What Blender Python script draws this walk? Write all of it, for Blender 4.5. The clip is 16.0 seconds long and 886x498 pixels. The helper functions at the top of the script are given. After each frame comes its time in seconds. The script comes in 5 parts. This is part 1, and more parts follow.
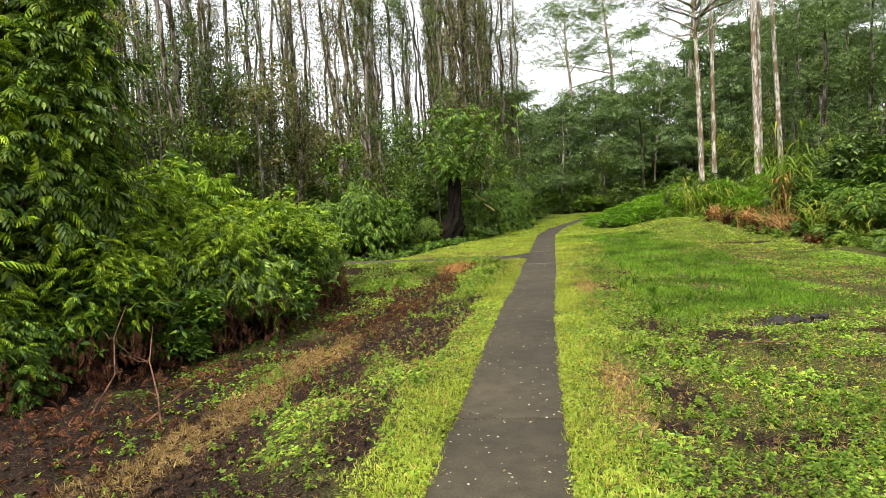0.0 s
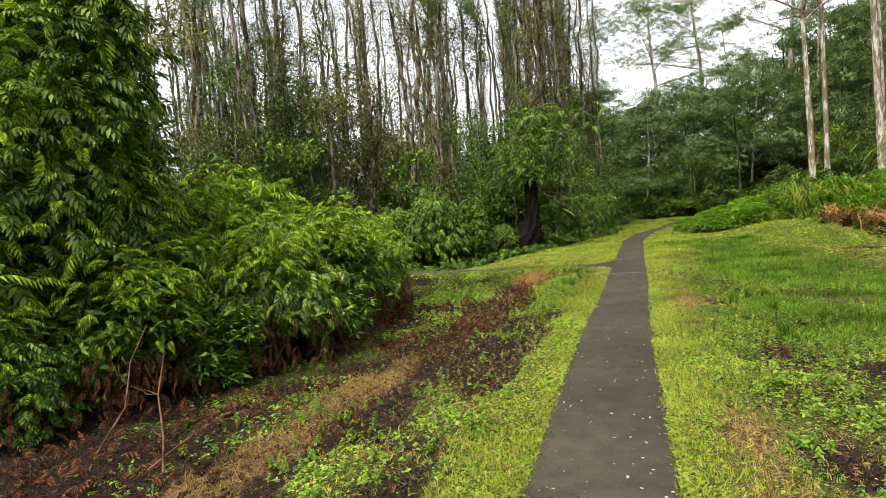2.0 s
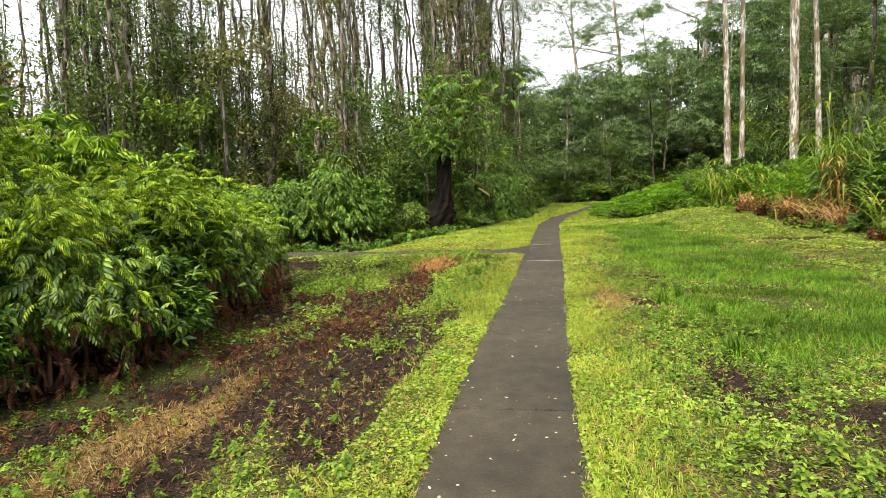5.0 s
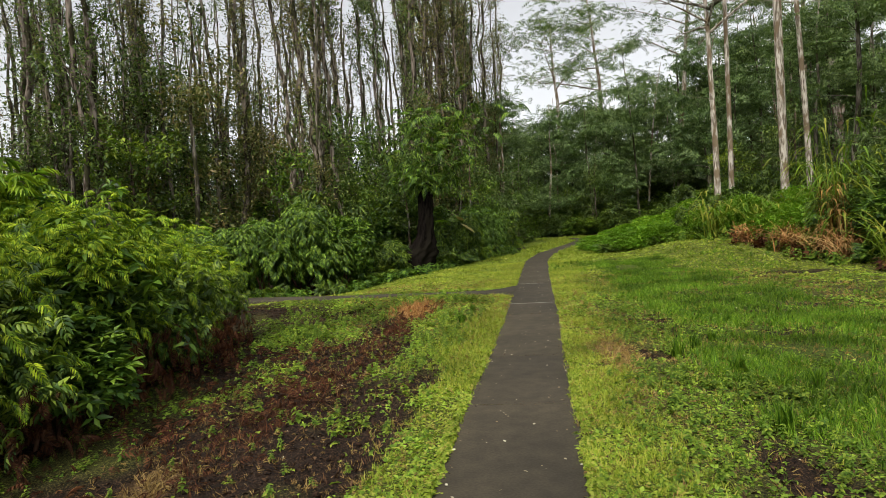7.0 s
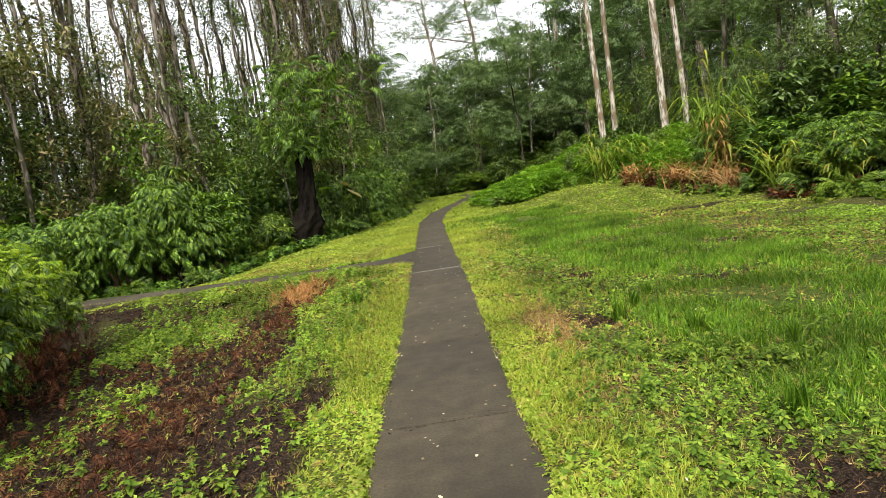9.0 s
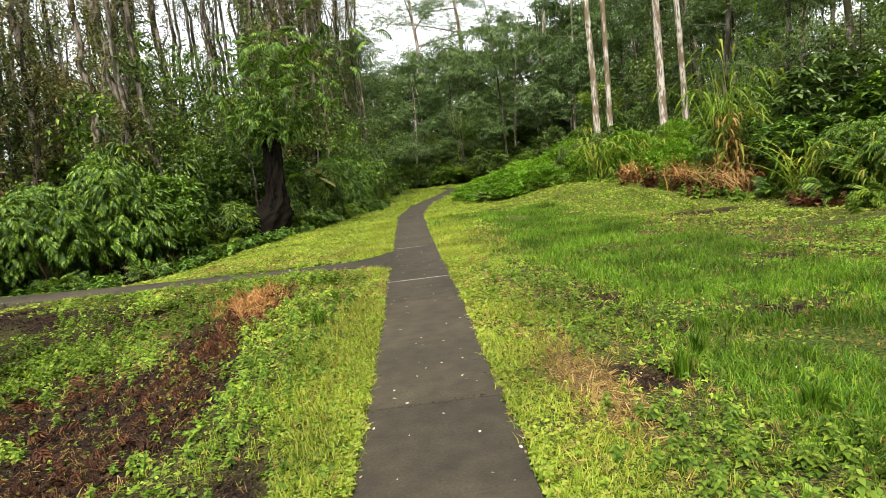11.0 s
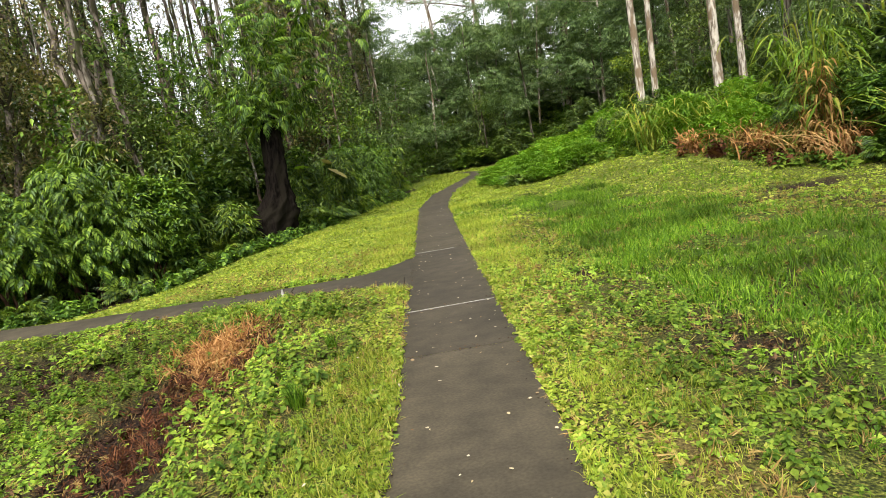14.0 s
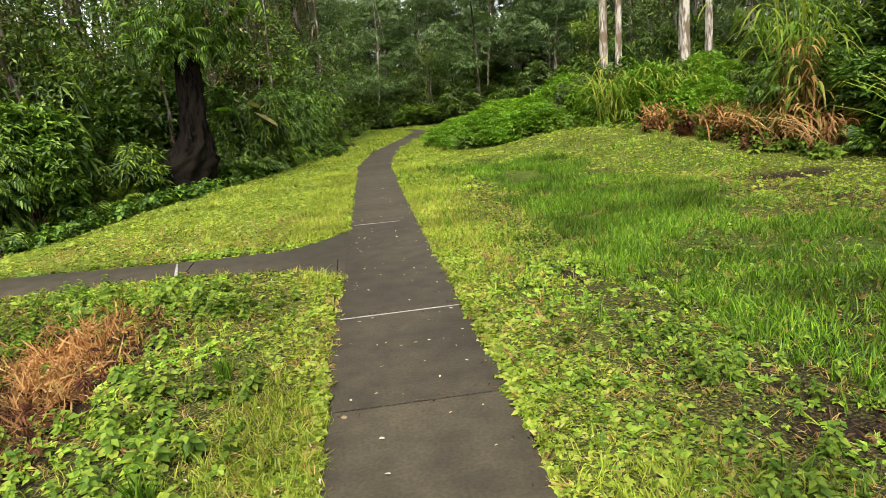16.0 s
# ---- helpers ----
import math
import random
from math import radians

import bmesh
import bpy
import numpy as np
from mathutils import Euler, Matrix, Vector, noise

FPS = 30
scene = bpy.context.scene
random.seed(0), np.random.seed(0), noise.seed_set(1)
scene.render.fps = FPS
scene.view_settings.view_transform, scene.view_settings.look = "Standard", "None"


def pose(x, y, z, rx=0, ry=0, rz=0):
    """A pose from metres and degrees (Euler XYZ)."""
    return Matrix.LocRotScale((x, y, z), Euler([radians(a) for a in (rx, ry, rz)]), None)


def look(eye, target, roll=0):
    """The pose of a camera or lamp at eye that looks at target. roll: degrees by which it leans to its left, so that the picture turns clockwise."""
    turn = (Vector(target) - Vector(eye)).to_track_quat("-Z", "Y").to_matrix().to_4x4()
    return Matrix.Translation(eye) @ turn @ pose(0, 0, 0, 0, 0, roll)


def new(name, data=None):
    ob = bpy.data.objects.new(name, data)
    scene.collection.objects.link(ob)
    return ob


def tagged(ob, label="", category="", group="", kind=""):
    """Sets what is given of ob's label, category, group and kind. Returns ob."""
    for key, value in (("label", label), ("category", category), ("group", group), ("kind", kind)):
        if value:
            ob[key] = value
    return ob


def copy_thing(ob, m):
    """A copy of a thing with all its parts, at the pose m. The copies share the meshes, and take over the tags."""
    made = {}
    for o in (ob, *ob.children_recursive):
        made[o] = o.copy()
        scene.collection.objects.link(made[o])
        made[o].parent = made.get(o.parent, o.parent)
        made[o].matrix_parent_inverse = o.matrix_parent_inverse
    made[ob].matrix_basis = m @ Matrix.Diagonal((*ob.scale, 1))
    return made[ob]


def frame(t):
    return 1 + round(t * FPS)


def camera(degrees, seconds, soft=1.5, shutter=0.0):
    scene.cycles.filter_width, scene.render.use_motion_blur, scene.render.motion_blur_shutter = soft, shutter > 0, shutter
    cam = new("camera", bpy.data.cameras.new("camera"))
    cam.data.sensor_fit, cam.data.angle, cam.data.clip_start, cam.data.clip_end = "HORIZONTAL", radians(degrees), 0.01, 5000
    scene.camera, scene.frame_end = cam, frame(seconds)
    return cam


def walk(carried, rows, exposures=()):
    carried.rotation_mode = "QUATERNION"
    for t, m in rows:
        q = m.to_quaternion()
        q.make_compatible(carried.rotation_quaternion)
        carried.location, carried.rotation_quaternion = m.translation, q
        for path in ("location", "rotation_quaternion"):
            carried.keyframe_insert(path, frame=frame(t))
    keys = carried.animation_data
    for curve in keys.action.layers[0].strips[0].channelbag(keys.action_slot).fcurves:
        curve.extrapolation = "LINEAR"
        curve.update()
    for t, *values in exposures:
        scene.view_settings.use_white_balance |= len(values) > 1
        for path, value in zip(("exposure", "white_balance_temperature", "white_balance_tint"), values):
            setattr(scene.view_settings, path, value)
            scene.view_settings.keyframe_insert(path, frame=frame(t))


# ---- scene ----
cam = camera(73.1, 16.0, soft=0.45)
PATH = [
    (0, (1.755, 2.283, 1.842), (1.543, 4.266, 1.687), -3.5),
    (0.5, (1.767, 2.672, 1.786), (1.446, 4.645, 1.716), -1.5),
    (1, (1.812, 3.003, 1.757), (1.25, 4.92, 1.667), -2.7),
    (1.5, (1.741, 3.268, 1.773), (1.332, 5.223, 1.672), -3.7),
    (2, (1.727, 3.704, 1.725), (1.257, 5.645, 1.617), -4.5),
    (2.5, (1.767, 3.966, 1.74), (1.172, 5.869, 1.584), -2.8),
    (3, (1.693, 4.412, 1.721), (1.497, 6.392, 1.518), -3.2),
    (3.2, (1.695, 4.527, 1.722), (1.615, 6.517, 1.538), -0.8),
    (5.3, (1.928, 6.065, 1.58), (1.678, 8.04, 1.385), -2.3),
    (5.5, (1.944, 6.117, 1.575), (1.633, 8.086, 1.407), -1.1),
    (6, (1.854, 6.41, 1.603), (1.58, 8.39, 1.534), -3.7),
    (6.5, (1.874, 6.856, 1.575), (1.777, 8.852, 1.477), -0.6),
    (7, (1.892, 7.167, 1.603), (1.733, 9.159, 1.527), -3.5),
    (7.5, (1.849, 7.541, 1.603), (1.897, 9.54, 1.612), -9.8),
    (8, (1.881, 7.927, 1.6), (2.058, 9.918, 1.531), -7.1),
    (8.5, (1.887, 8.353, 1.542), (1.924, 10.348, 1.393), -7.8),
    (9, (1.84, 8.736, 1.533), (2.029, 10.713, 1.3), -8.5),
    (9.5, (1.902, 9.13, 1.523), (2.196, 11.089, 1.246), -6.4),
    (9.7, (1.901, 9.333, 1.53), (2.141, 11.301, 1.273), -6.6),
    (11.8, (1.913, 11.215, 1.491), (2.257, 13.162, 1.191), -5.2),
    (12, (1.96, 11.386, 1.471), (2.391, 13.31, 1.135), -4.5),
    (12.5, (2.061, 11.814, 1.492), (2.353, 13.766, 1.166), -5.8),
    (13, (2.035, 12.229, 1.524), (2.293, 14.192, 1.245), -8.3),
    (13.5, (2.109, 12.638, 1.506), (2.511, 14.566, 1.16), -8.1),
    (14, (2.132, 13.103, 1.478), (2.309, 15.072, 1.171), -9.6),
    (14.5, (2.128, 13.488, 1.515), (2.529, 15.428, 1.241), -8.5),
    (14.9, (2.185, 13.833, 1.519), (2.641, 15.75, 1.176), -3.6),
    (15, (2.202, 13.927, 1.512), (2.57, 15.864, 1.175), -3.7),
    (15.5, (2.172, 14.38, 1.454), (2.461, 16.309, 1.014), -3.5),
    (16, (2.189, 14.738, 1.452), (2.561, 16.647, 0.984), -4.9),
]
EXPOSURES = [(0, 0.87), (0.5, 0.55), (1, 0.42), (1.5, 0.7), (2, 0.67), (2.5, 0.44), (3, 1.14), (3.2, 1.14), (5.3, 0.96), (5.5, 0.86), (6, 0.5), (6.5, 0.42), (7, 0.18), (7.5, 0.15), (8, 0.22), (8.5, 0.55), (9, 0.78), (9.5, 0.84), (12, 0.85), (14, 0.88), (16, 0.83)]
walk(cam, [(t, look(eye, target, roll)) for t, eye, target, roll in PATH], EXPOSURES)

# ---- world, sun, exposure ----
SUN_EL, SUN_AZ = 57.0, 198.0
world = bpy.data.worlds.new("overcast_sky")
scene.world = world
world.use_nodes = True
wn = world.node_tree.nodes
wl = world.node_tree.links
wn.clear()
sky = wn.new("ShaderNodeTexSky")
sky.sky_type = "NISHITA"
sky.sun_disc = False
sky.sun_elevation, sky.sun_rotation = radians(SUN_EL), radians(SUN_AZ)
sky.dust_density, sky.air_density, sky.ozone_density = 3.0, 1.0, 1.0
hsv = wn.new("ShaderNodeHueSaturation")
hsv.inputs["Saturation"].default_value = 0.12
hsv.inputs["Value"].default_value = 1.45
bg = wn.new("ShaderNodeBackground")
bg.inputs["Strength"].default_value = 0.135
wout = wn.new("ShaderNodeOutputWorld")
wl.new(sky.outputs[0], hsv.inputs["Color"])
wl.new(hsv.outputs[0], bg.inputs[0])
wl.new(bg.outputs[0], wout.inputs[0])
sun_data = bpy.data.lights.new("sun", "SUN")
sun_data.energy, sun_data.angle, sun_data.color = 2.6, radians(32), (1.0, 0.94, 0.82)
sun = new("sun", sun_data)
sun.matrix_world = look((0, 0, 30), (30 * math.cos(radians(SUN_EL)) * -math.sin(radians(SUN_AZ)), 30 * math.cos(radians(SUN_EL)) * -math.cos(radians(SUN_AZ)), 30 - 30 * math.sin(radians(SUN_EL))))



# ---- materials ----
def node_mat(name):
    m = bpy.data.materials.new(name)
    m.use_nodes = True
    n = m.node_tree.nodes
    n.clear()
    out = n.new("ShaderNodeOutputMaterial")
    p = n.new("ShaderNodeBsdfPrincipled")
    m.node_tree.links.new(p.outputs[0], out.inputs[0])
    return m, n, m.node_tree.links, p, out


def ramp(n, stops):
    r = n.new("ShaderNodeValToRGB")
    while len(r.color_ramp.elements) < len(stops):
        r.color_ramp.elements.new(0.5)
    for e, (pos, col) in zip(r.color_ramp.elements, stops):
        e.position, e.color = pos, (*col, 1)
    return r


def noise_tex(n, links, scale, detail=4, coords="Object", stretch=(1, 1, 1)):
    tc = n.new("ShaderNodeTexCoord")
    mp = n.new("ShaderNodeMapping")
    mp.inputs["Scale"].default_value = stretch
    t = n.new("ShaderNodeTexNoise")
    t.inputs["Scale"].default_value, t.inputs["Detail"].default_value = scale, detail
    links.new(tc.outputs[coords], mp.inputs[0])
    links.new(mp.outputs[0], t.inputs["Vector"])
    return t


def mixc(n, links, fac, a, b, mode="MIX"):
    m = n.new("ShaderNodeMix")
    m.data_type, m.blend_type = "RGBA", mode
    for sock, v in ((m.inputs[0], fac), (m.inputs[6], a), (m.inputs[7], b)):
        if isinstance(v, (int, float)):
            sock.default_value = v
        elif isinstance(v, tuple):
            sock.default_value = (*v, 1)
        else:
            links.new(v, sock)
    return m.outputs[2]


def leaf_mat(name, cols, trans=0.3, rough=0.5, patch=0.35, grain=0.9, gloss=0.15):
    """Leaves: a colour per leaf, larger patches of lighter and darker growth, a share of light let through."""
    m, n, links, p, out = node_mat(name)
    g = n.new("ShaderNodeNewGeometry")
    r = ramp(n, [(i / max(1, len(cols) - 1), c) for i, c in enumerate(cols)])
    links.new(g.outputs["Random Per Island"], r.inputs[0])
    nz = noise_tex(n, links, grain, 3)
    pr = ramp(n, [(0.3, (1 - patch,) * 3), (0.7, (1 + patch,) * 3)])
    links.new(nz.outputs[0], pr.inputs[0])
    col = mixc(n, links, 1.0, r.outputs[0], pr.outputs[0], "MULTIPLY")
    oi = n.new("ShaderNodeObjectInfo")
    orr = ramp(n, [(0.0, (0.8, 0.85, 0.8)), (1.0, (1.15, 1.1, 1.0))])
    links.new(oi.outputs["Random"], orr.inputs[0])
    col = mixc(n, links, 1.0, col, orr.outputs[0], "MULTIPLY")
    links.new(col, p.inputs["Base Color"])
    p.inputs["Roughness"].default_value = rough
    p.inputs["Specular IOR Level"].default_value = gloss
    t = n.new("ShaderNodeBsdfTranslucent")
    tcol = mixc(n, links, 1.0, col, (1.22, 1.25, 0.72), "MULTIPLY")
    links.new(tcol, t.inputs[0])
    mx = n.new("ShaderNodeMixShader")
    mx.inputs[0].default_value = trans
    links.new(p.outputs[0], mx.inputs[1])
    links.new(t.outputs[0], mx.inputs[2])
    links.new(mx.outputs[0], out.inputs[0])
    return m


def bark_mat(name, light, dark, moss=None, scale=6.0, gloss=0.12):
    m, n, links, p, out = node_mat(name)
    a = noise_tex(n, links, scale * 1.6, 6, stretch=(1, 1, 0.2))
    b = noise_tex(n, links, 2.6, 4, stretch=(1, 1, 0.35))
    r = ramp(n, [(0.40, dark), (0.58, light)])
    links.new(a.outputs[0], r.inputs[0])
    col = r.outputs[0]
    if moss:
        mr = ramp(n, [(0.50, (0, 0, 0)), (0.565, (1, 1, 1))])
        links.new(b.outputs[0], mr.inputs[0])
        col = mixc(n, links, mr.outputs[0], col, moss)
    links.new(col, p.inputs["Base Color"])
    p.inputs["Roughness"].default_value = 0.9
    p.inputs["Specular IOR Level"].default_value = gloss
    bump = n.new("ShaderNodeBump")
    bump.inputs["Strength"].default_value, bump.inputs["Distance"].default_value = 0.6, 0.03
    links.new(a.outputs[0], bump.inputs["Height"])
    links.new(bump.outputs[0], p.inputs["Normal"])
    return m


M_FERN = leaf_mat("fern_green", [(0.062, 0.135, 0.012), (0.140, 0.245, 0.017), (0.245, 0.36, 0.023), (0.37, 0.45, 0.032)], 0.25, patch=0.45, grain=3.5)
M_FERNDK = leaf_mat("fern_dark_green", [(0.030, 0.066, 0.011), (0.105, 0.175, 0.020), (0.25, 0.32, 0.036)], 0.28, 0.45, gloss=0.3)
# broad, long and forest leaves: highlights are put into the lightest colour stop
M_BROAD = leaf_mat("broad_leaf_green", [(0.017, 0.046, 0.008), (0.072, 0.145, 0.016), (0.20, 0.31, 0.032)], 0.2, 0.45, gloss=0.26)
M_WILLOW = leaf_mat("long_leaf_green", [(0.022, 0.058, 0.010), (0.085, 0.155, 0.018), (0.235, 0.325, 0.036)], 0.2, 0.45, gloss=0.35)
M_FOREST = leaf_mat("forest_leaf", [(0.026, 0.056, 0.013), (0.090, 0.148, 0.028), (0.20, 0.27, 0.056)], 0.2, 0.42, gloss=0.4)
M_OLIVE = leaf_mat("olive_leaf", [(0.034, 0.048, 0.013), (0.105, 0.125, 0.030), (0.21, 0.21, 0.058), (0.22, 0.155, 0.08)], 0.2, 0.42, gloss=0.35)
# paler, greyer green: haze and sky reflection are put into this leaf colour
M_ALBIZIA = leaf_mat("feathery_leaf", [(0.040, 0.078, 0.024), (0.115, 0.185, 0.055), (0.23, 0.32, 0.11)], 0.18, 0.45, gloss=0.35)
M_BRIGHT = leaf_mat("bright_vine_leaf", [(0.0766, 0.1789, 0.0139), (0.1421, 0.2782, 0.0208), (0.2188, 0.3477, 0.0346)], 0.35)
M_LIME = leaf_mat("lime_groundcover", [(0.110, 0.165, 0.018), (0.222, 0.300, 0.030), (0.335, 0.40, 0.050), (0.41, 0.375, 0.09)], 0.33, patch=0.35)
M_CLOVER = leaf_mat("clover_green", [(0.080, 0.150, 0.018), (0.185, 0.30, 0.032), (0.33, 0.45, 0.06)], 0.32, patch=0.45)
M_GRASS = leaf_mat("lush_grass", [(0.034, 0.088, 0.007), (0.090, 0.185, 0.013), (0.205, 0.325, 0.026)], 0.33, patch=0.5)
M_WEED = leaf_mat("soft_weed_leaf", [(0.055, 0.115, 0.014), (0.125, 0.205, 0.024), (0.245, 0.315, 0.040)], 0.3)
M_STRAW = leaf_mat("dry_straw", [(0.19, 0.11, 0.035), (0.32, 0.21, 0.07), (0.42, 0.30, 0.12), (0.14, 0.07, 0.028)], 0.15, 0.8)
M_RUST = leaf_mat("rust_dead_fern", [(0.036, 0.014, 0.009), (0.085, 0.031, 0.017), (0.17, 0.075, 0.035)], 0.15, 0.8)
M_LITTER = leaf_mat("dark_litter", [(0.010, 0.006, 0.004), (0.026, 0.014, 0.0085), (0.066, 0.035, 0.020), (0.14, 0.082, 0.044)], 0.05, 0.9)
M_PETAL = leaf_mat("fallen_pale_leaf", [(0.34, 0.28, 0.21), (0.62, 0.56, 0.46), (0.40, 0.31, 0.20), (0.20, 0.125, 0.065)], 0.1, 0.6)
M_DEADCANE = leaf_mat("rust_orange_cane_leaf", [(0.10, 0.052, 0.02), (0.21, 0.115, 0.036), (0.35, 0.22, 0.075), (0.17, 0.15, 0.03)], 0.2, 0.8)
M_CANE = leaf_mat("cane_leaf", [(0.10, 0.19, 0.02), (0.19, 0.28, 0.03), (0.34, 0.31, 0.06)], 0.35)
M_HEAP = leaf_mat("orange_straw", [(0.20, 0.085, 0.032), (0.36, 0.18, 0.07), (0.50, 0.31, 0.14)], 0.2, 0.8)
M_PINKBARK = bark_mat("mottled_brown_bark", (0.23, 0.19, 0.155), (0.05, 0.038, 0.028), (0.035, 0.032, 0.016))
M_PALE = bark_mat("pale_bark", (0.50, 0.45, 0.38), (0.15, 0.12, 0.09), (0.17, 0.125, 0.08), 9.0)
M_GREYBARK = bark_mat("grey_bark", (0.22, 0.19, 0.155), (0.05, 0.04, 0.03), (0.04, 0.04, 0.018))
M_BROWNBARK = bark_mat("brown_bark", (0.15, 0.10, 0.075), (0.04, 0.028, 0.02), (0.22, 0.19, 0.17))
M_STUMP = bark_mat("black_fibrous_bark", (0.014, 0.011, 0.009), (0.003, 0.0026, 0.0022), (0.013, 0.011, 0.008), 14, 0.02)
M_STEM = bark_mat("dead_stem", (0.16, 0.085, 0.055), (0.05, 0.026, 0.018))


def concrete_mat():
    m, n, links, p, out = node_mat("worn_dark_concrete")
    big = noise_tex(n, links, 0.7, 5)
    fine = noise_tex(n, links, 55, 4)
    mid = noise_tex(n, links, 6, 6)
    r = ramp(n, [(0.3, (0.032, 0.0262, 0.0165)), (0.7, (0.062, 0.0505, 0.0315))])
    links.new(big.outputs[0], r.inputs[0])
    r2 = ramp(n, [(0.25, (0.62, 0.62, 0.62)), (0.75, (1.25, 1.25, 1.25))])
    links.new(mid.outputs[0], r2.inputs[0])
    r3 = ramp(n, [(0.3, (0.75, 0.75, 0.75)), (0.7, (1.2, 1.2, 1.2))])
    links.new(fine.outputs[0], r3.inputs[0])
    c = mixc(n, links, 1.0, r.outputs[0], r2.outputs[0], "MULTIPLY")
    c = mixc(n, links, 1.0, c, r3.outputs[0], "MULTIPLY")
    oi = n.new("ShaderNodeObjectInfo")
    ro = ramp(n, [(0, (0.88, 0.88, 0.9)), (1, (1.12, 1.12, 1.1))])
    links.new(oi.outputs["Random"], ro.inputs[0])
    c = mixc(n, links, 1.0, c, ro.outputs[0], "MULTIPLY")
    links.new(c, p.inputs["Base Color"])
    p.inputs["Roughness"].default_value = 0.78
    p.inputs["Specular IOR Level"].default_value = 0.3
    bump = n.new("ShaderNodeBump")
    bump.inputs["Strength"].default_value, bump.inputs["Distance"].default_value = 0.4, 0.004
    links.new(fine.outputs[0], bump.inputs["Height"])
    links.new(bump.outputs[0], p.inputs["Normal"])
    return m


def ground_mat():
    """Turf over dark soil, with shade between leaves put into the ramps' dark ends; attributes say where soil, straw
    and lush grass lie.
    """
    m, n, links, p, out = node_mat("turf_and_soil")

    def attr(name):
        a = n.new("ShaderNodeAttribute")
        a.attribute_name = name
        return a.outputs["Fac"]
    fine = noise_tex(n, links, 62, 7)
    # dark stops deepen the ground as painted shade in the gaps between leaves
    turf = ramp(n, [(0.38, (0.010, 0.011, 0.004)), (0.52, (0.045, 0.050, 0.010)), (0.66, (0.16, 0.150, 0.034))])
    links.new(fine.outputs[0], turf.inputs[0])
    lush = ramp(n, [(0.36, (0.008, 0.014, 0.003)), (0.64, (0.08, 0.12, 0.012))])
    links.new(fine.outputs[0], lush.inputs[0])
    lime = ramp(n, [(0.32, (0.026, 0.034, 0.006)), (0.48, (0.105, 0.145, 0.015)), (0.68, (0.24, 0.30, 0.036))])
    links.new(fine.outputs[0], lime.inputs[0])
    # dark brown soil, deepened further by thicket shade put into its colour
    soil = ramp(n, [(0.38, (0.006, 0.004, 0.003)), (0.52, (0.018, 0.0105, 0.0065)), (0.68, (0.066, 0.037, 0.021))])
    links.new(fine.outputs[0], soil.inputs[0])
    straw = ramp(n, [(0.3, (0.030, 0.018, 0.009)), (0.5, (0.12, 0.075, 0.03)), (0.72, (0.30, 0.20, 0.085))])
    links.new(fine.outputs[0], straw.inputs[0])
    c = mixc(n, links, attr("lush"), turf.outputs[0], lush.outputs[0])
    c = mixc(n, links, attr("lime"), c, lime.outputs[0])
    c = mixc(n, links, attr("soil"), c, soil.outputs[0])
    c = mixc(n, links, attr("straw"), c, straw.outputs[0])
    links.new(c, p.inputs["Base Color"])
    p.inputs["Roughness"].default_value = 0.95
    p.inputs["Specular IOR Level"].default_value = 0.15
    bump = n.new("ShaderNodeBump")
    bump.inputs["Strength"].default_value, bump.inputs["Distance"].default_value = 0.8, 0.03
    links.new(fine.outputs[0], bump.inputs["Height"])
    links.new(bump.outputs[0], p.inputs["Normal"])
    return m


def plain_mat(name, a, b, scale=12, rough=0.85):
    m, n, links, p, out = node_mat(name)
    t = noise_tex(n, links, scale, 5)
    r = ramp(n, [(0.3, a), (0.7, b)])
    links.new(t.outputs[0], r.inputs[0])
    links.new(r.outputs[0], p.inputs["Base Color"])
    p.inputs["Roughness"].default_value = rough
    p.inputs["Specular IOR Level"].default_value = 0.12
    return m


M_CONCRETE = concrete_mat()
M_GROUND = ground_mat()
M_GAP = plain_mat("dark_joint_gap", (0.006, 0.005, 0.004), (0.015, 0.012, 0.009), 30)
M_JOINT = plain_mat("pale_joint_mortar", (0.22, 0.21, 0.19), (0.38, 0.37, 0.34), 30)
M_LUMP = plain_mat("dark_lava_rock", (0.012, 0.011, 0.010), (0.05, 0.046, 0.042), 9, 0.95)


# ---- mesh tools ----
def np_mesh(name, V, Q=None, T=None, mat=None, smooth=False):
    me = bpy.data.meshes.new(name)
    Q = np.zeros((0, 4), np.int32) if Q is None else np.asarray(Q, np.int32).reshape(-1, 4)
    T = np.zeros((0, 3), np.int32) if T is None else np.asarray(T, np.int32).reshape(-1, 3)
    V = np.asarray(V, np.float32).reshape(-1, 3)
    me.vertices.add(len(V))
    me.vertices.foreach_set("co", V.ravel())
    loops = np.concatenate([Q.ravel(), T.ravel()])
    me.loops.add(len(loops))
    me.loops.foreach_set("vertex_index", loops)
    starts = np.concatenate([np.arange(len(Q)) * 4, len(Q) * 4 + np.arange(len(T)) * 3]).astype(np.int32)
    me.polygons.add(len(starts))
    me.polygons.foreach_set("loop_start", starts)
    me.update(calc_edges=True)
    if smooth:
        me.polygons.foreach_set("use_smooth", np.ones(len(starts), bool))
    if mat:
        me.materials.append(mat)
    return me


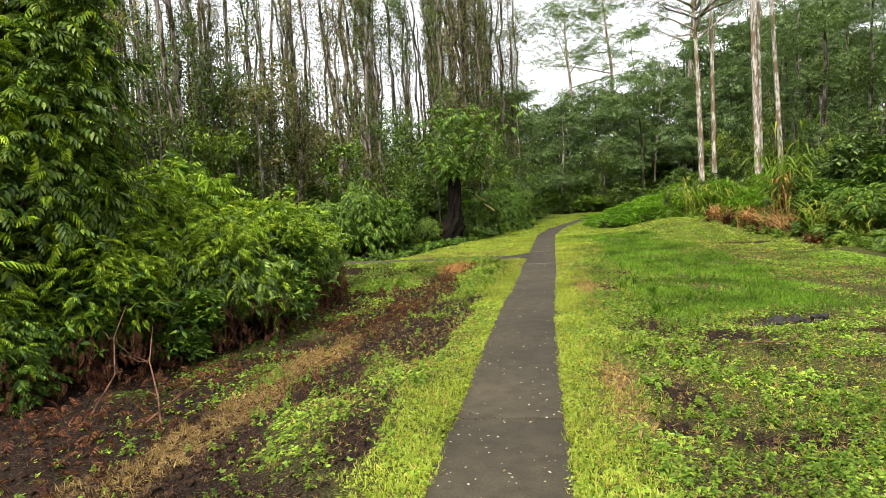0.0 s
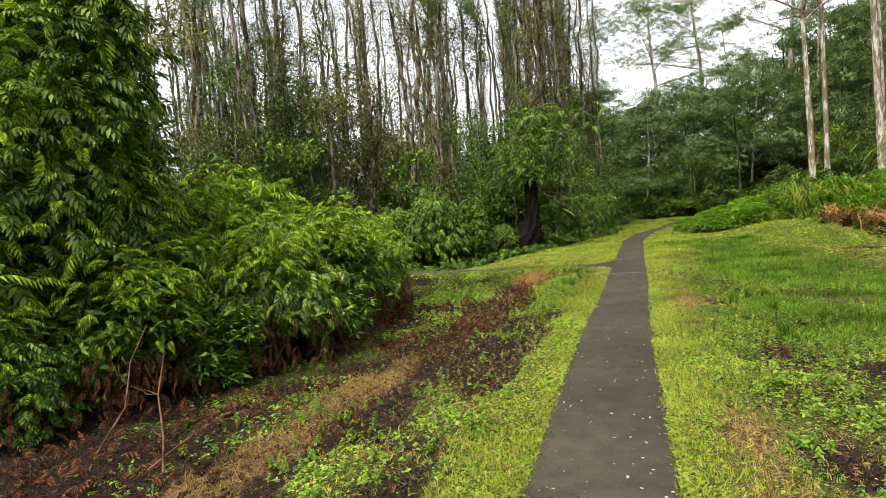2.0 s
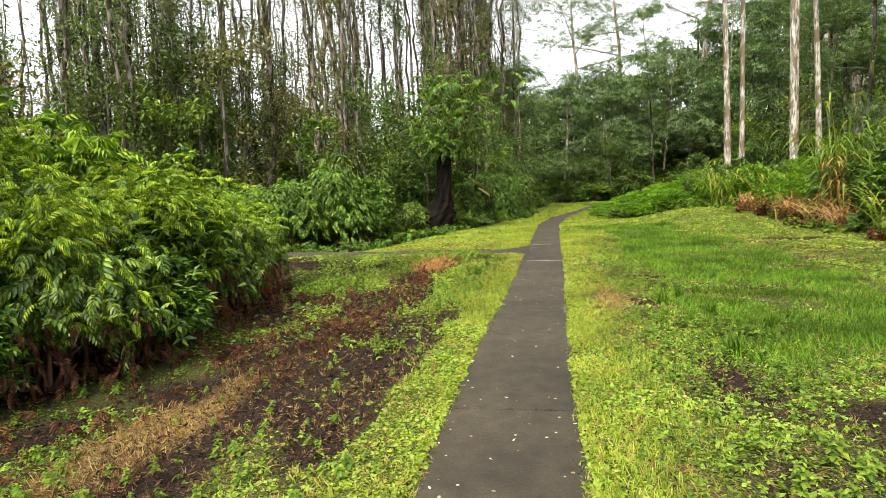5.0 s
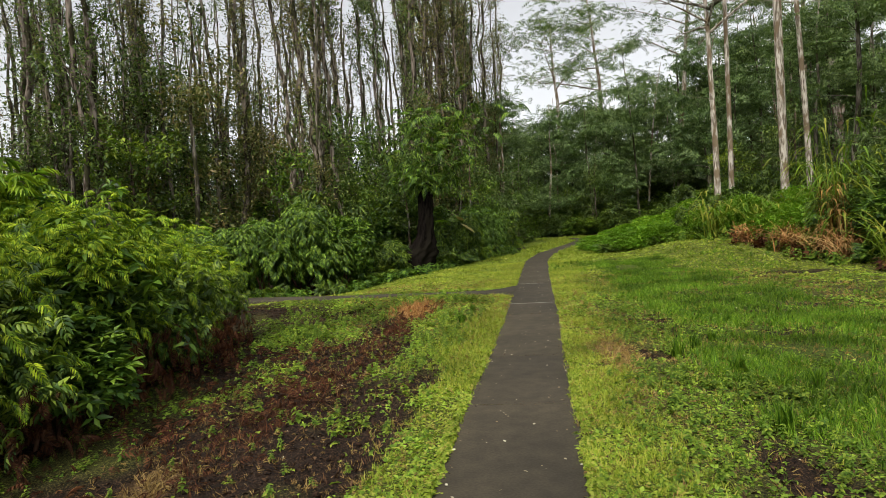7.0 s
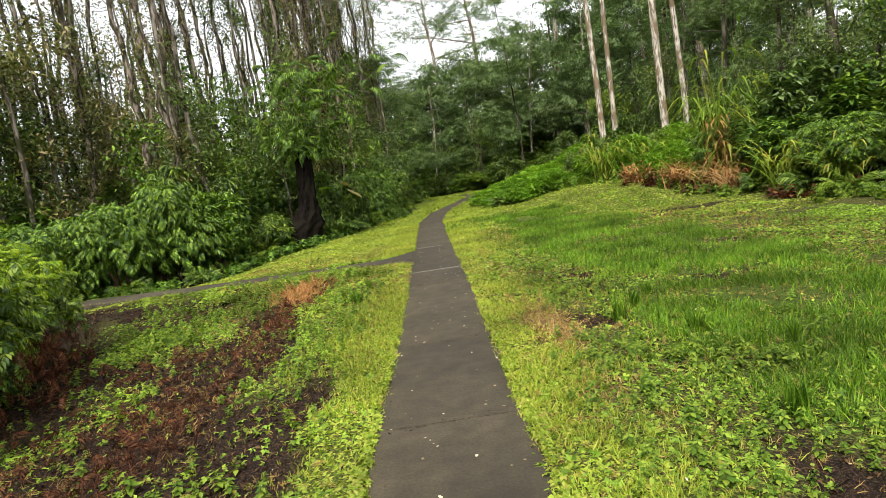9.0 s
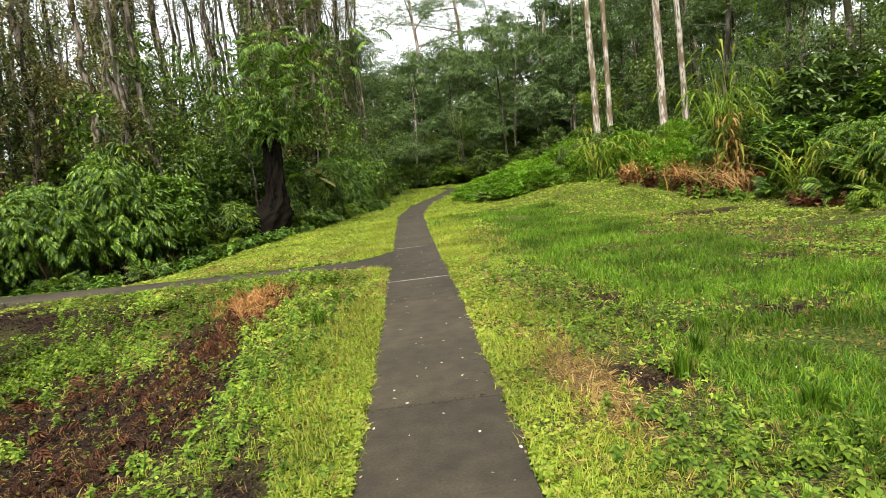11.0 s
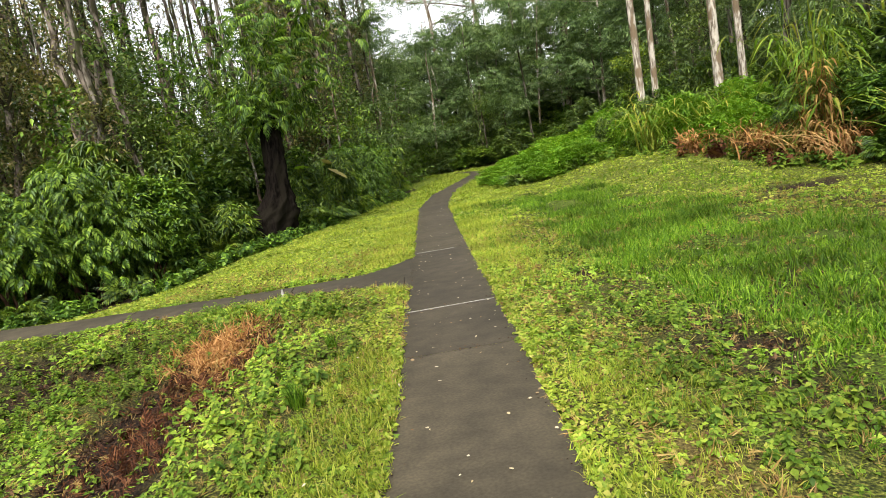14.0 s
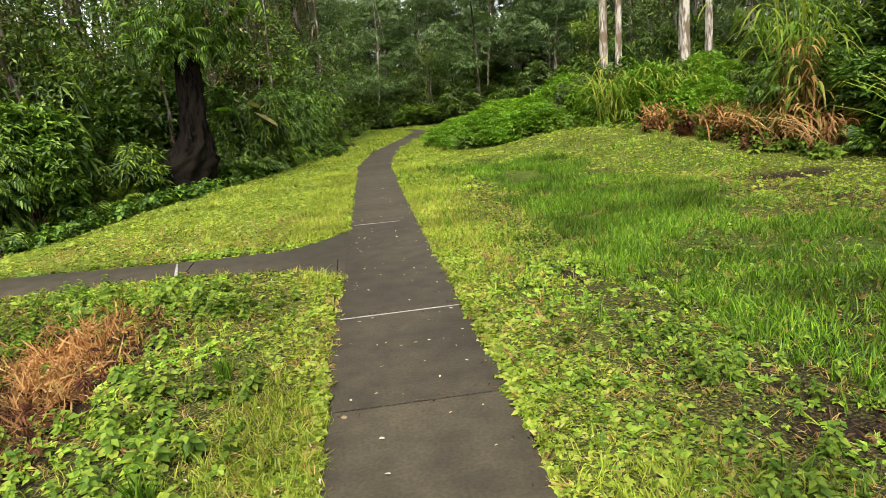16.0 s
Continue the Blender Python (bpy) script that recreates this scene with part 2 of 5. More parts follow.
def rot(yaw, pitch, roll):
    """Turns, one per piece: roll round y, then pitch round x, then yaw round z (radians)."""
    yaw, pitch, roll = np.broadcast_arrays(np.atleast_1d(yaw).astype(float), pitch, roll)
    cy, sy, cp, sp, cr, sr = np.cos(yaw), np.sin(yaw), np.cos(pitch), np.sin(pitch), np.cos(roll), np.sin(roll)
    R = np.empty((len(yaw), 3, 3))
    R[:, 0, 0], R[:, 0, 1], R[:, 0, 2] = cy * cr - sy * sp * sr, -sy * cp, cy * sr + sy * sp * cr
    R[:, 1, 0], R[:, 1, 1], R[:, 1, 2] = sy * cr + cy * sp * sr, cy * cp, sy * sr - cy * sp * cr
    R[:, 2, 0], R[:, 2, 1], R[:, 2, 2] = -cp * sr, sp, cp * cr
    return R


def stamp(tmpl, P, R, S):
    """Many copies of a small template as arrays: tmpl = (verts, tris)."""
    TV, TT = tmpl
    P = np.asarray(P, float)
    S = np.broadcast_to(np.asarray(S, float), (len(P),)) if np.ndim(S) < 2 else S
    M = R * (S[:, None, None] if S.ndim == 1 else S[:, None, :])
    V = np.einsum("nij,kj->nki", M, TV) + P[:, None, :]
    T = TT[None] + (np.arange(len(P)) * len(TV))[:, None, None]
    return V.reshape(-1, 3), T.reshape(-1, 3)


def join(*parts):
    Vs, Ts, k = [], [], 0
    for V, T in parts:
        Vs.append(V)
        Ts.append(np.asarray(T) + k)
        k += len(V)
    return np.concatenate(Vs), np.concatenate(Ts)


def tube(points, radii, sides=6):
    """A tapered tube along points, as (verts, tris), its end closed."""
    pts = np.asarray(points, float)
    d = np.gradient(pts, axis=0)
    d /= np.linalg.norm(d, axis=1)[:, None] + 1e-9
    ref = np.array([1.0, 0.0, 0.0]) if abs(d[0, 0]) < 0.8 else np.array([0.0, 1.0, 0.0])
    u = np.cross(d, ref)
    u /= np.linalg.norm(u, axis=1)[:, None] + 1e-9
    w = np.cross(d, u)
    a = np.linspace(0, 2 * np.pi, sides, endpoint=False)
    rad = np.asarray(radii, float)[:, None, None]
    V = pts[:, None, :] + rad * (np.cos(a)[None, :, None] * u[:, None, :] + np.sin(a)[None, :, None] * w[:, None, :])
    n = len(pts)
    i, j = np.meshgrid(np.arange(n - 1), np.arange(sides), indexing="ij")
    a0, a1 = i * sides + j, i * sides + (j + 1) % sides
    T = np.concatenate([np.stack([a0, a1, a1 + sides], -1).reshape(-1, 3), np.stack([a0, a1 + sides, a0 + sides], -1).reshape(-1, 3)])
    cap = np.array([[(n - 1) * sides, (n - 1) * sides + k, (n - 1) * sides + k + 1] for k in range(1, sides - 1)])
    return V.reshape(-1, 3), np.concatenate([T, cap])


def part(name, VT, mat, parent, label="", smooth=False, kind=""):
    ob = new(name, np_mesh(name, VT[0], None, VT[1], mat, smooth))
    ob.parent = parent
    return tagged(ob, label, kind=kind)


# leaf templates: (verts, tris), length 1 along y
LEAF = (np.array([(0, 0, 0), (0.2, 0.42, 0.07), (0, 1, -0.16), (-0.2, 0.42, 0.07)]), np.array([(0, 1, 2), (0, 2, 3)]))
SLIM = (np.array([(0, 0, 0), (0.10, 0.4, 0.06), (0, 1, -0.32), (-0.10, 0.4, 0.06)]), np.array([(0, 1, 2), (0, 2, 3)]))
ROUND = (np.array([(0, 0, 0), (0.3, 0.3, 0.03), (0.26, 0.75, 0.0), (0, 1, -0.06), (-0.26, 0.75, 0.0), (-0.3, 0.3, 0.03)]), np.array([(0, 1, 2), (0, 2, 3), (0, 3, 4), (0, 4, 5)]))


def frond_template(pairs=9, droop=0.8, rise=0.45, spread=0.36, leaflet=SLIM):
    s = np.linspace(0.12, 0.97, pairs)

    def at(q):
        return np.stack([np.zeros_like(q), q, rise * q - droop * q * q], -1)
    P, yaw, pit, S = [], [], [], []
    for side in (-1, 1):
        P.append(at(s))
        yaw.append(-side * np.radians(62 - 22 * s))
        pit.append(rise - 2 * droop * s - 0.35)
        S.append(spread * np.sin(np.pi * (0.2 + 0.72 * s)))
    S = np.concatenate(S)
    V, T = stamp(leaflet, np.concatenate(P), rot(np.concatenate(yaw), np.concatenate(pit) * 0.7, 0), np.stack([S * 1.35, S, S], -1))
    q = np.linspace(0, 1, 5)
    a = at(q)
    w = 0.012 * (1 - 0.8 * q)[:, None] * np.array([[1, 0, 0]])
    RV = np.concatenate([a - w, a + w])
    RT = np.array([t for i in range(4) for t in ((i, 5 + i, 6 + i), (i, 6 + i, 1 + i))])
    return join((V, T), (RV, RT))


def whorl_template(k, tmpl, lift=0.1, seed=0):
    r = np.random.default_rng(seed)
    yaw = np.arange(k) * 2 * np.pi / k + r.uniform(-0.3, 0.3, k)
    return stamp(tmpl, np.zeros((k, 3)), rot(yaw, r.uniform(lift - 0.5, lift + 0.3, k), r.uniform(-0.3, 0.3, k)), r.uniform(0.75, 1.1, k))


def tuft_template(k, seed, lean=0.5):
    r = np.random.default_rng(seed)
    V, T = [], []
    for i in range(k):
        a, h, l = r.uniform(0, 6.28), r.uniform(0.6, 1.0), r.uniform(0.15, 1.0) * lean
        b = np.array([r.uniform(-0.3, 0.3), r.uniform(-0.3, 0.3), 0])
        d, s = np.array([math.cos(a), math.sin(a), 0]), np.array([-math.sin(a), math.cos(a), 0]) * 0.035
        m = b + d * l * 0.35 + np.array([0, 0, 0.62 * h])
        V += [b - s, b + s, m + s * 0.8, m - s * 0.8, b + d * l + np.array([0, 0, h])]
        o = 5 * i
        T += [(o, o + 1, o + 2), (o, o + 2, o + 3), (o + 3, o + 2, o + 4)]
    return np.array(V), np.array(T)


FROND = frond_template(9, 0.95, 0.55, 0.34)
FROND_LOW = frond_template(6, 0.8, 0.45, 0.42)
DROOP = frond_template(6, 0.85, 0.4, 0.46, (LEAF[0] * np.array([0.72, 1, 1]), LEAF[1]))


def spray_template(pairs=4):
    V, T = [], []
    q = np.linspace(0.15, 0.9, pairs)
    for side in (-1, 1):
        ln = 0.42 * np.sin(np.pi * (0.25 + 0.6 * q))
        V.append(stamp(LEAF, np.column_stack([0 * q, q, 0.12 * q - 0.28 * q * q]), rot(-side * np.radians(64 - 15 * q), -0.25 - 0.2 * q, 0), np.column_stack([ln * 0.8, ln, ln])))
    return join(*V)


SPRAY = spray_template()
WHORL = whorl_template(7, SLIM, -0.25, 3)
WHORL_BROAD = whorl_template(5, LEAF, 0.0, 4)
WIDE = (LEAF[0] * np.array([1.6, 1, 1]), LEAF[1])
CLOVER = whorl_template(4, WIDE, 0.25, 5)


def weed_template(seed):
    r = np.random.default_rng(seed)
    V, T = [], []
    for k in range(4):
        n = 4
        P = np.tile([r.uniform(-0.1, 0.1), r.uniform(-0.1, 0.1), 0.25 + 0.25 * k], (n, 1))
        V.append(stamp(WIDE, P, rot(r.uniform(0, 6.28) + np.arange(n) * 1.57, r.normal(-0.1, 0.2, n), 0), 0.55 - 0.08 * k))
    V.append(tube([(0, 0, -0.05), (0.03, 0, 0.5), (0, 0.02, 1.0)], [0.03, 0.02, 0.01], 3))
    return join(*V)


WEEDS = [weed_template(i) for i in range(3)]
TUFTS = [tuft_template(5, i, 0.9) for i in range(3)]

# ---- plan: path centre, ground height, zones ----
PC_Y = np.array([-8, 0, 5.85, 11.1, 15.3, 19, 22.5, 26, 31, 36.5, 40.5, 46, 51, 56, 62])
PC_X = np.array([0.9, 1.35, 1.62, 1.95, 2.34, 2.66, 2.95, 3.22, 3.67, 4.6, 5.75, 7.3, 8.6, 8.4, 6.5])
HALF = 0.475


def pcx(y):
    yy = np.asarray(y, float)
    return (np.interp(yy - 0.8, PC_Y, PC_X) + np.interp(yy, PC_Y, PC_X) + np.interp(yy + 0.8, PC_Y, PC_X)) / 3


def smooth01(a, b, v):
    t = np.clip((np.asarray(v, float) - a) / (b - a), 0, 1)
    return t * t * (3 - 2 * t)


_gr = np.random.default_rng(11)
_WAVES = [(_gr.normal(size=2) * k, _gr.uniform(0, 6.28), 1 / k ** 0.5) for k in (0.35, 0.35, 0.6, 0.6, 1.0, 1.0, 1.7, 1.7, 2.8, 2.8, 4.4, 4.4)]


def wav(x, y, lo=0, hi=12, sx=0.0):
    """Smooth uneven field about -1..1."""
    v = 0.0
    n = 0.0
    for d, ph, am in _WAVES[lo:hi]:
        v = v + am * np.sin(d[0] * (x + sx) + d[1] * (y - sx) + ph + 1.3 * np.sin(0.7 * d[1] * x - 0.6 * d[0] * y + ph))
        n += am * am
    return v / math.sqrt(n)


def branch_mid(x):
    """Middle line y of the side path that leaves to the west."""
    d = np.clip(2.3 - np.asarray(x, float), 0, 60)
    return 21.1 + 0.06 * d + 0.018 * d * d


def on_path(x, y, grow=0.0):
    main = np.abs(x - pcx(y)) < HALF + grow
    side = (x < 2.5) & (np.abs(y - branch_mid(x)) < 0.42 + grow)
    flare = (x > 1.2) & (x < 2.6) & (np.abs(y - 21.1) < 0.42 + 0.75 * np.clip((x - 1.4) / 1.0, 0, 1) ** 2 + grow)
    return main | side | flare


def ground_z(x, y):
    x, y = np.asarray(x, float), np.asarray(y, float)
    d = x - pcx(np.clip(y, -8, 62))
    z = -0.25 * smooth01(0.9, 3.6, -d) * (1 - smooth01(17, 20.5, y))
    z = z - 0.10 * smooth01(0.8, 2.2, d) * (1 - smooth01(22, 27, y))
    z = z + 0.55 * smooth01(2.5, 7, d) * smooth01(24, 31, y) + 0.7 * smooth01(8.2, 13, d) * smooth01(10, 24, y)
    z = z - 0.35 * smooth01(3.0, 7.0, -d) * smooth01(20, 26, y)
    z = z + 0.035 * wav(x, y, 2, 8) * smooth01(0.7, 2.0, np.abs(d)) * (1 - smooth01(60, 90, np.hypot(x, y - 20)))
    z = z + 1.2 * smooth01(66, 95, y)
    soil = soil_mask(x, y)
    clod = np.sin(13.1 * x + 4.0 * np.sin(5.3 * y)) * np.sin(12.3 * y + 3.0 * np.sin(6.1 * x)) + 0.6 * np.sin(23 * x + 2 * y) * np.sin(21 * y - 3 * x)
    z = z + soil * (0.03 * wav(x, y, 6, 12, 3.0) - 0.05 + 0.03 * clod * (np.abs(x) < 12))
    return np.where(on_path(x, y, 0.02), -0.07, z)


def band_x(y):
    """Line of the worn trail beside the path."""
    return np.interp(y, [0, 6, 9, 11.6, 15, 17, 19.2, 21], [-1.9, -1.3, -0.8, -0.5, 0.1, 0.35, 0.5, 0.6])


def edge_y(x):
    """Where the far lawn meets the forest, west of the path."""
    return np.interp(x, [-9, -5, -2.6, -1.95, 0, 3, 4.2], [24.6, 24.0, 24.6, 26.2, 29.7, 36.8, 42])


def soil_mask(x, y):
    n = wav(x, y, 4, 12)
    d = pcx(y) - x
    e = np.exp(-((x - band_x(y) + 0.1) / 0.5) ** 2) * smooth01(20, 18.8, y)
    base = smooth01(0.8, 1.2, d) * (0.70 - 0.34 * smooth01(10, 15, y) * smooth01(-0.3, 0.6, x - band_x(y)) - 0.10 * smooth01(14, 18, y))
    s = smooth01(0.30, 0.72, (base * smooth01(20.6, 19.8, y) + 0.55 * e + 0.30 * n * (d > 0.6)))
    s = np.maximum(s, 0.7 * smooth01(0.75, 1.3, n + 0.1) * smooth01(1.0, 1.6, -d) * smooth01(13, 9, y) * (x < 9))
    s = np.maximum(s, 0.6 * smooth01(0.7, 1.2, n + 0.1) * smooth01(1.2, 1.8, -d) * (x < 10) * (y < 30))
    s = s * smooth01(0.7, 1.05, np.abs(x - pcx(y)))
    for cx, cy, rx, ry in ((3.75, 10.8, 0.3, 0.75), (3.3, 8.0, 0.3, 0.5), (4.5, 10.2, 0.6, 0.3), (5.6, 11.0, 0.75, 0.35), (4.9, 9.5, 0.3, 0.22), (4.5, 16.6, 0.35, 0.3), (4.75, 19.0, 0.3, 0.22), (4.2, 19.3, 0.2, 0.15), (3.75, 14.3, 0.3, 0.3), (5.9, 15.4, 0.5, 0.3), (7.5, 17.5, 0.7, 0.25), (8.6, 20.5, 0.9, 0.25), (9.4, 23.0, 1.0, 0.3), (3.85, 7.0, 0.5, 0.22), (3.0, 7.1, 0.25, 0.22), (4.7, 8.2, 0.5, 0.18), (4.87, 19.0, 0.25, 0.2), (4.3, 16.7, 0.4, 0.3), (6.4, 10.2, 0.8, 0.16)):
        s = np.maximum(s, smooth01(1.25, 0.6, np.hypot((x - cx) / rx, (y - cy) / ry) + 0.35 * n))
    under = smooth01(-2.6, -3.6, x) * (y < 21) + smooth01(-0.1, 1.0, y - edge_y(x)) * (x < 4.0) * (y > 20)
    s = np.maximum(s, np.clip(under, 0, 1))
    far = smooth01(1.2, 2.2, x - 10.3) * (y > 5)
    return np.clip(np.maximum(s, far * 0.8), 0, 1)


def straw_mask(x, y):
    n = wav(x, y, 5, 12, 9.0)
    s = 1.25 * np.exp(-((x - band_x(y) + 0.35) / 0.36) ** 2) * smooth01(13.5, 9.5, y)
    s = s + 0.9 * np.exp(-(((x - 0.28) / 0.25) ** 2 + ((y - 18.8) / 0.6) ** 2))
    s = s + 0.46 * np.exp(-(((x - pcx(y) - 1.0) / 0.32) ** 2)) * smooth01(5, 8, y) * smooth01(25, 20, y)
    s = s + 0.8 * np.exp(-(((x - 3.8) / 0.22) ** 2 + ((y - 10.6) / 0.5) ** 2))
    s = s + 0.6 * np.exp(-(((x - 11.2) / 0.9) ** 2 + ((y - 23) / 1.0) ** 2))
    return np.clip(smooth01(0.25, 0.95, s * (1 + 0.75 * n)), 0, 1) * (np.abs(x - pcx(y)) > 0.6)


def lush_mask(x, y):
    n = wav(x, y, 3, 9, 5.0)
    lo = np.interp(y, [10, 13, 17, 21, 27], [4.6, 4.15, 4.4, 4.75, 5.0])
    return smooth01(-0.25, 0.35, x - lo + 0.22 * n) * smooth01(8.2, 6.6, x + 0.5 * n) * smooth01(11.2, 12.4, y + 0.3 * n) * smooth01(29.0, 26.5, y + 0.5 * n)


def lime_mask(x, y):
    """Mown lime-green turf: the far lawn and the verges of the path."""
    n = wav(x, y, 4, 11, 3.0)
    west = smooth01(21.6, 22.4, y) * smooth01(0.3, -0.6, x - pcx(y)) * smooth01(-9.5, -8.0, x)
    verge = smooth01(1.5, 0.9, np.abs(x - pcx(y)) + 0.25 * n) * smooth01(5, 8, y) * (0.25 + 0.4 * smooth01(18, 24, y))
    far = smooth01(26.0, 31.0, y) * smooth01(3.0, 2.2, np.abs(x - pcx(y)))
    back = 0.4 * smooth01(20, 27, y + n) * smooth01(2.0, 3.5, x - pcx(y)) * smooth01(12.0, 10.5, x)
    return np.clip(np.maximum.reduce([west, verge, far, back]), 0, 1)


# ---- ground ----
def axis_lines(fine_lo, fine_hi, step, reach):
    out = [fine_lo]
    s = step
    while out[-1] > -reach:
        s *= 1.25
        out.append(out[-1] - s)
    mid = list(np.arange(fine_lo + step, fine_hi, step))
    hi = [fine_hi]
    s = step
    while hi[-1] < reach:
        s *= 1.25
        hi.append(hi[-1] + s)
    return np.array(out[::-1] + mid + hi)


def build_ground():
    xs, ys = axis_lines(-4.5, 9.5, 0.11, 1500), axis_lines(2.0, 30.0, 0.13, 1500)
    X, Y = np.meshgrid(xs, ys)
    Z = ground_z(X, Y)
    nx, ny = len(xs), len(ys)
    i, j = np.meshgrid(np.arange(nx - 1), np.arange(ny - 1))
    a = j * nx + i
    me = np_mesh("ground", np.stack([X, Y, Z], -1), np.stack([a, a + 1, a + nx + 1, a + nx], -1), None, M_GROUND, True)
    x, y = X.ravel(), Y.ravel()
    for nm, fn in (("soil", soil_mask), ("straw", straw_mask), ("lush", lush_mask), ("lime", lime_mask)):
        at = me.attributes.new(nm, "FLOAT", "POINT")
        at.data.foreach_set("value", fn(x, y).astype(np.float32))
    return tagged(new("ground", me), "grassy ground with bare dark soil and dry straw patches", "ground", kind="structure")


build_ground()


# ---- concrete path in slabs ----
def slab(left, right, parent, name="slab", top=0.0):
    """A slab between two rows of edge points, with a rounded rim and a skirt."""
    L, R = np.asarray(left, float), np.asarray(right, float)
    n = len(L)
    inn = (R - L) / np.linalg.norm(R - L, axis=1)[:, None]
    rows = []
    for w, z in ((0, -0.10), (0, top - 0.008), (0.012, top)):
        rows.append(np.column_stack([L + inn * w, np.full(n, z)]))
    for w, z in ((0.012, top), (0, top - 0.008), (0, -0.10)):
        rows.append(np.column_stack([R - inn * w, np.full(n, z)]))
    V = np.concatenate(rows)
    Q = [((k + 1) * n + i, k * n + i, k * n + i + 1, (k + 1) * n + i + 1) for k in range(5) for i in range(n - 1)]
    Q = [q[::-1] for q in Q]
    Q += [(0, n, 4 * n, 5 * n), (n - 1, 2 * n - 1, 5 * n - 1, 6 * n - 1)]
    ob = new(name, np_mesh(name, V, Q, None, M_CONCRETE))
    ob.parent = parent
    return ob


def edge_wobble(y, k):
    return 0.018 * np.sin(2.1 * y + k) + 0.012 * np.sin(5.3 * y + 2 * k)


def build_path():
    base = tagged(new("pavement"), "narrow dark grey concrete footpath with worn joints", "footpath", kind="structure")
    cuts = [-8, -5, -2, 1.2, 4.2, 7.2, 10.15, 12.4, 14.3, 17.5, 18.93, 22.6, 25.6, 28.6, 31.6, 34.6, 37.6, 40.6, 43.6, 46.6, 49.6, 53, 57, 61]
    for a, b in zip(cuts[:-1], cuts[1:]):
        y = np.linspace(a + 0.0025, b - 0.0025, 13)
        c = pcx(y)
        t = (pcx(y + 0.1) - pcx(y - 0.1)) / 0.2
        nrm = np.column_stack([np.ones_like(t), -t]) / np.sqrt(1 + t * t)[:, None]
        P = np.column_stack([c, y])
        slab(P - nrm * (HALF + edge_wobble(y, 0))[:, None], P + nrm * (HALF + edge_wobble(y, 2))[:, None], base)
    # side path, flared where it meets the main one
    xcuts = [2.45, 0.72, -1.6, -4.4, -7.4, -10.5, -14, -18]
    for k, (a, b) in enumerate(zip(xcuts[:-1], xcuts[1:])):
        x = np.linspace(a - 0.006, b + 0.006, 13)
        m = branch_mid(x)
        fl = 0.75 * np.clip((x - 1.2) / 1.0, 0, 1) ** 2
        slab(np.column_stack([x, m - 0.42 - fl + edge_wobble(x, 1)]), np.column_stack([x, m + 0.42 + fl * 1.0 + edge_wobble(x, 3)]), base, top=-0.004)
    for y0, x0, x1 in ((18.93, -0.45, 0.46), (22.6, -0.40, 0.20)):
        c = float(pcx(y0))
        V, T = tube([(c + x0 + (x1 - x0) * s, y0 - 0.06 * s, 0.0) for s in np.linspace(0, 1, 5)], [0.009, 0.011, 0.008, 0.011, 0.007], 5)
        V[:, 2] *= 0.35
        V[:, 2] += 0.001
        part("joint_filler", (V, T), M_JOINT, base, "pale mortar in a slab joint")
    V, T = tube([(0.70 - 0.16 * s, 20.72 + 0.9 * s, 0.0) for s in np.linspace(0.0, 0.95, 4)], [0.017, 0.021, 0.019, 0.014], 5)
    V[:, 2] = V[:, 2] * 0.35 + 0.001
    part("joint_filler", (V, T), M_JOINT, base, "pale mortar in a slab joint")
    V, T = tube([(2.165 + 0.10 * s, 19.15 + 1.65 * s, 0.0) for s in np.linspace(0.0, 1.0, 6)], [0.006, 0.008, 0.007, 0.008, 0.006, 0.005], 5)
    V[:, 2] = V[:, 2] * 0.3 + 0.002
    part("joint_filler", (V, T), M_GAP, base, "dark open joint beside the side path")


build_path()


# ---- trees ----
def tree_trunk(r, height, rad, lean=0.03, wob=0.12, sides=7, segs=9):
    z = np.linspace(-0.3, height, segs)
    a = r.uniform(0, 6.28)
    x = lean * z * math.cos(a) + wob * np.cumsum(r.normal(0, 0.35, segs)) * (z / height)
    y = lean * z * math.sin(a) + wob * np.cumsum(r.normal(0, 0.35, segs)) * (z / height)
    P = np.column_stack([x, y, z])
    f = np.clip(1 - z / height, 0, 1)
    return P, rad * (0.22 + 0.78 * f ** 0.8) * (1 + 0.5 * np.exp(-np.clip(z, 0, None) * 2.2))


def limb(r, start, yaw, length, rise, rad, segs=5, sag=0.0, wob=0.06):
    s = np.linspace(0, 1, segs)
    d = np.array([math.cos(yaw), math.sin(yaw), 0])
    P = np.asarray(start) + s[:, None] * length * d + np.outer(s * rise * length - sag * s * s * length, [0, 0, 1]) + r.normal(0, wob, (segs, 3)) * s[:, None]
    return P, rad * (1 - 0.85 * s)


def leaf_cloud(r, centres, spread, count, size, tmpl=LEAF, flat=1.0, droop=-0.3):
    """Leaves strewn round twig ends."""
    c = np.asarray(centres)[r.integers(0, len(centres), count)]
    P = c + r.normal(0, 1, (count, 3)) * np.array([spread, spread, spread * flat])
    tilt = 0.5 if tmpl is not SPRAY else 0.25
    return stamp(tmpl, P, rot(r.uniform(0, 6.28, count), r.normal(droop * tilt * 2, tilt, count), r.normal(0, tilt, count)), r.uniform(0.6, 1.25, count) * size)


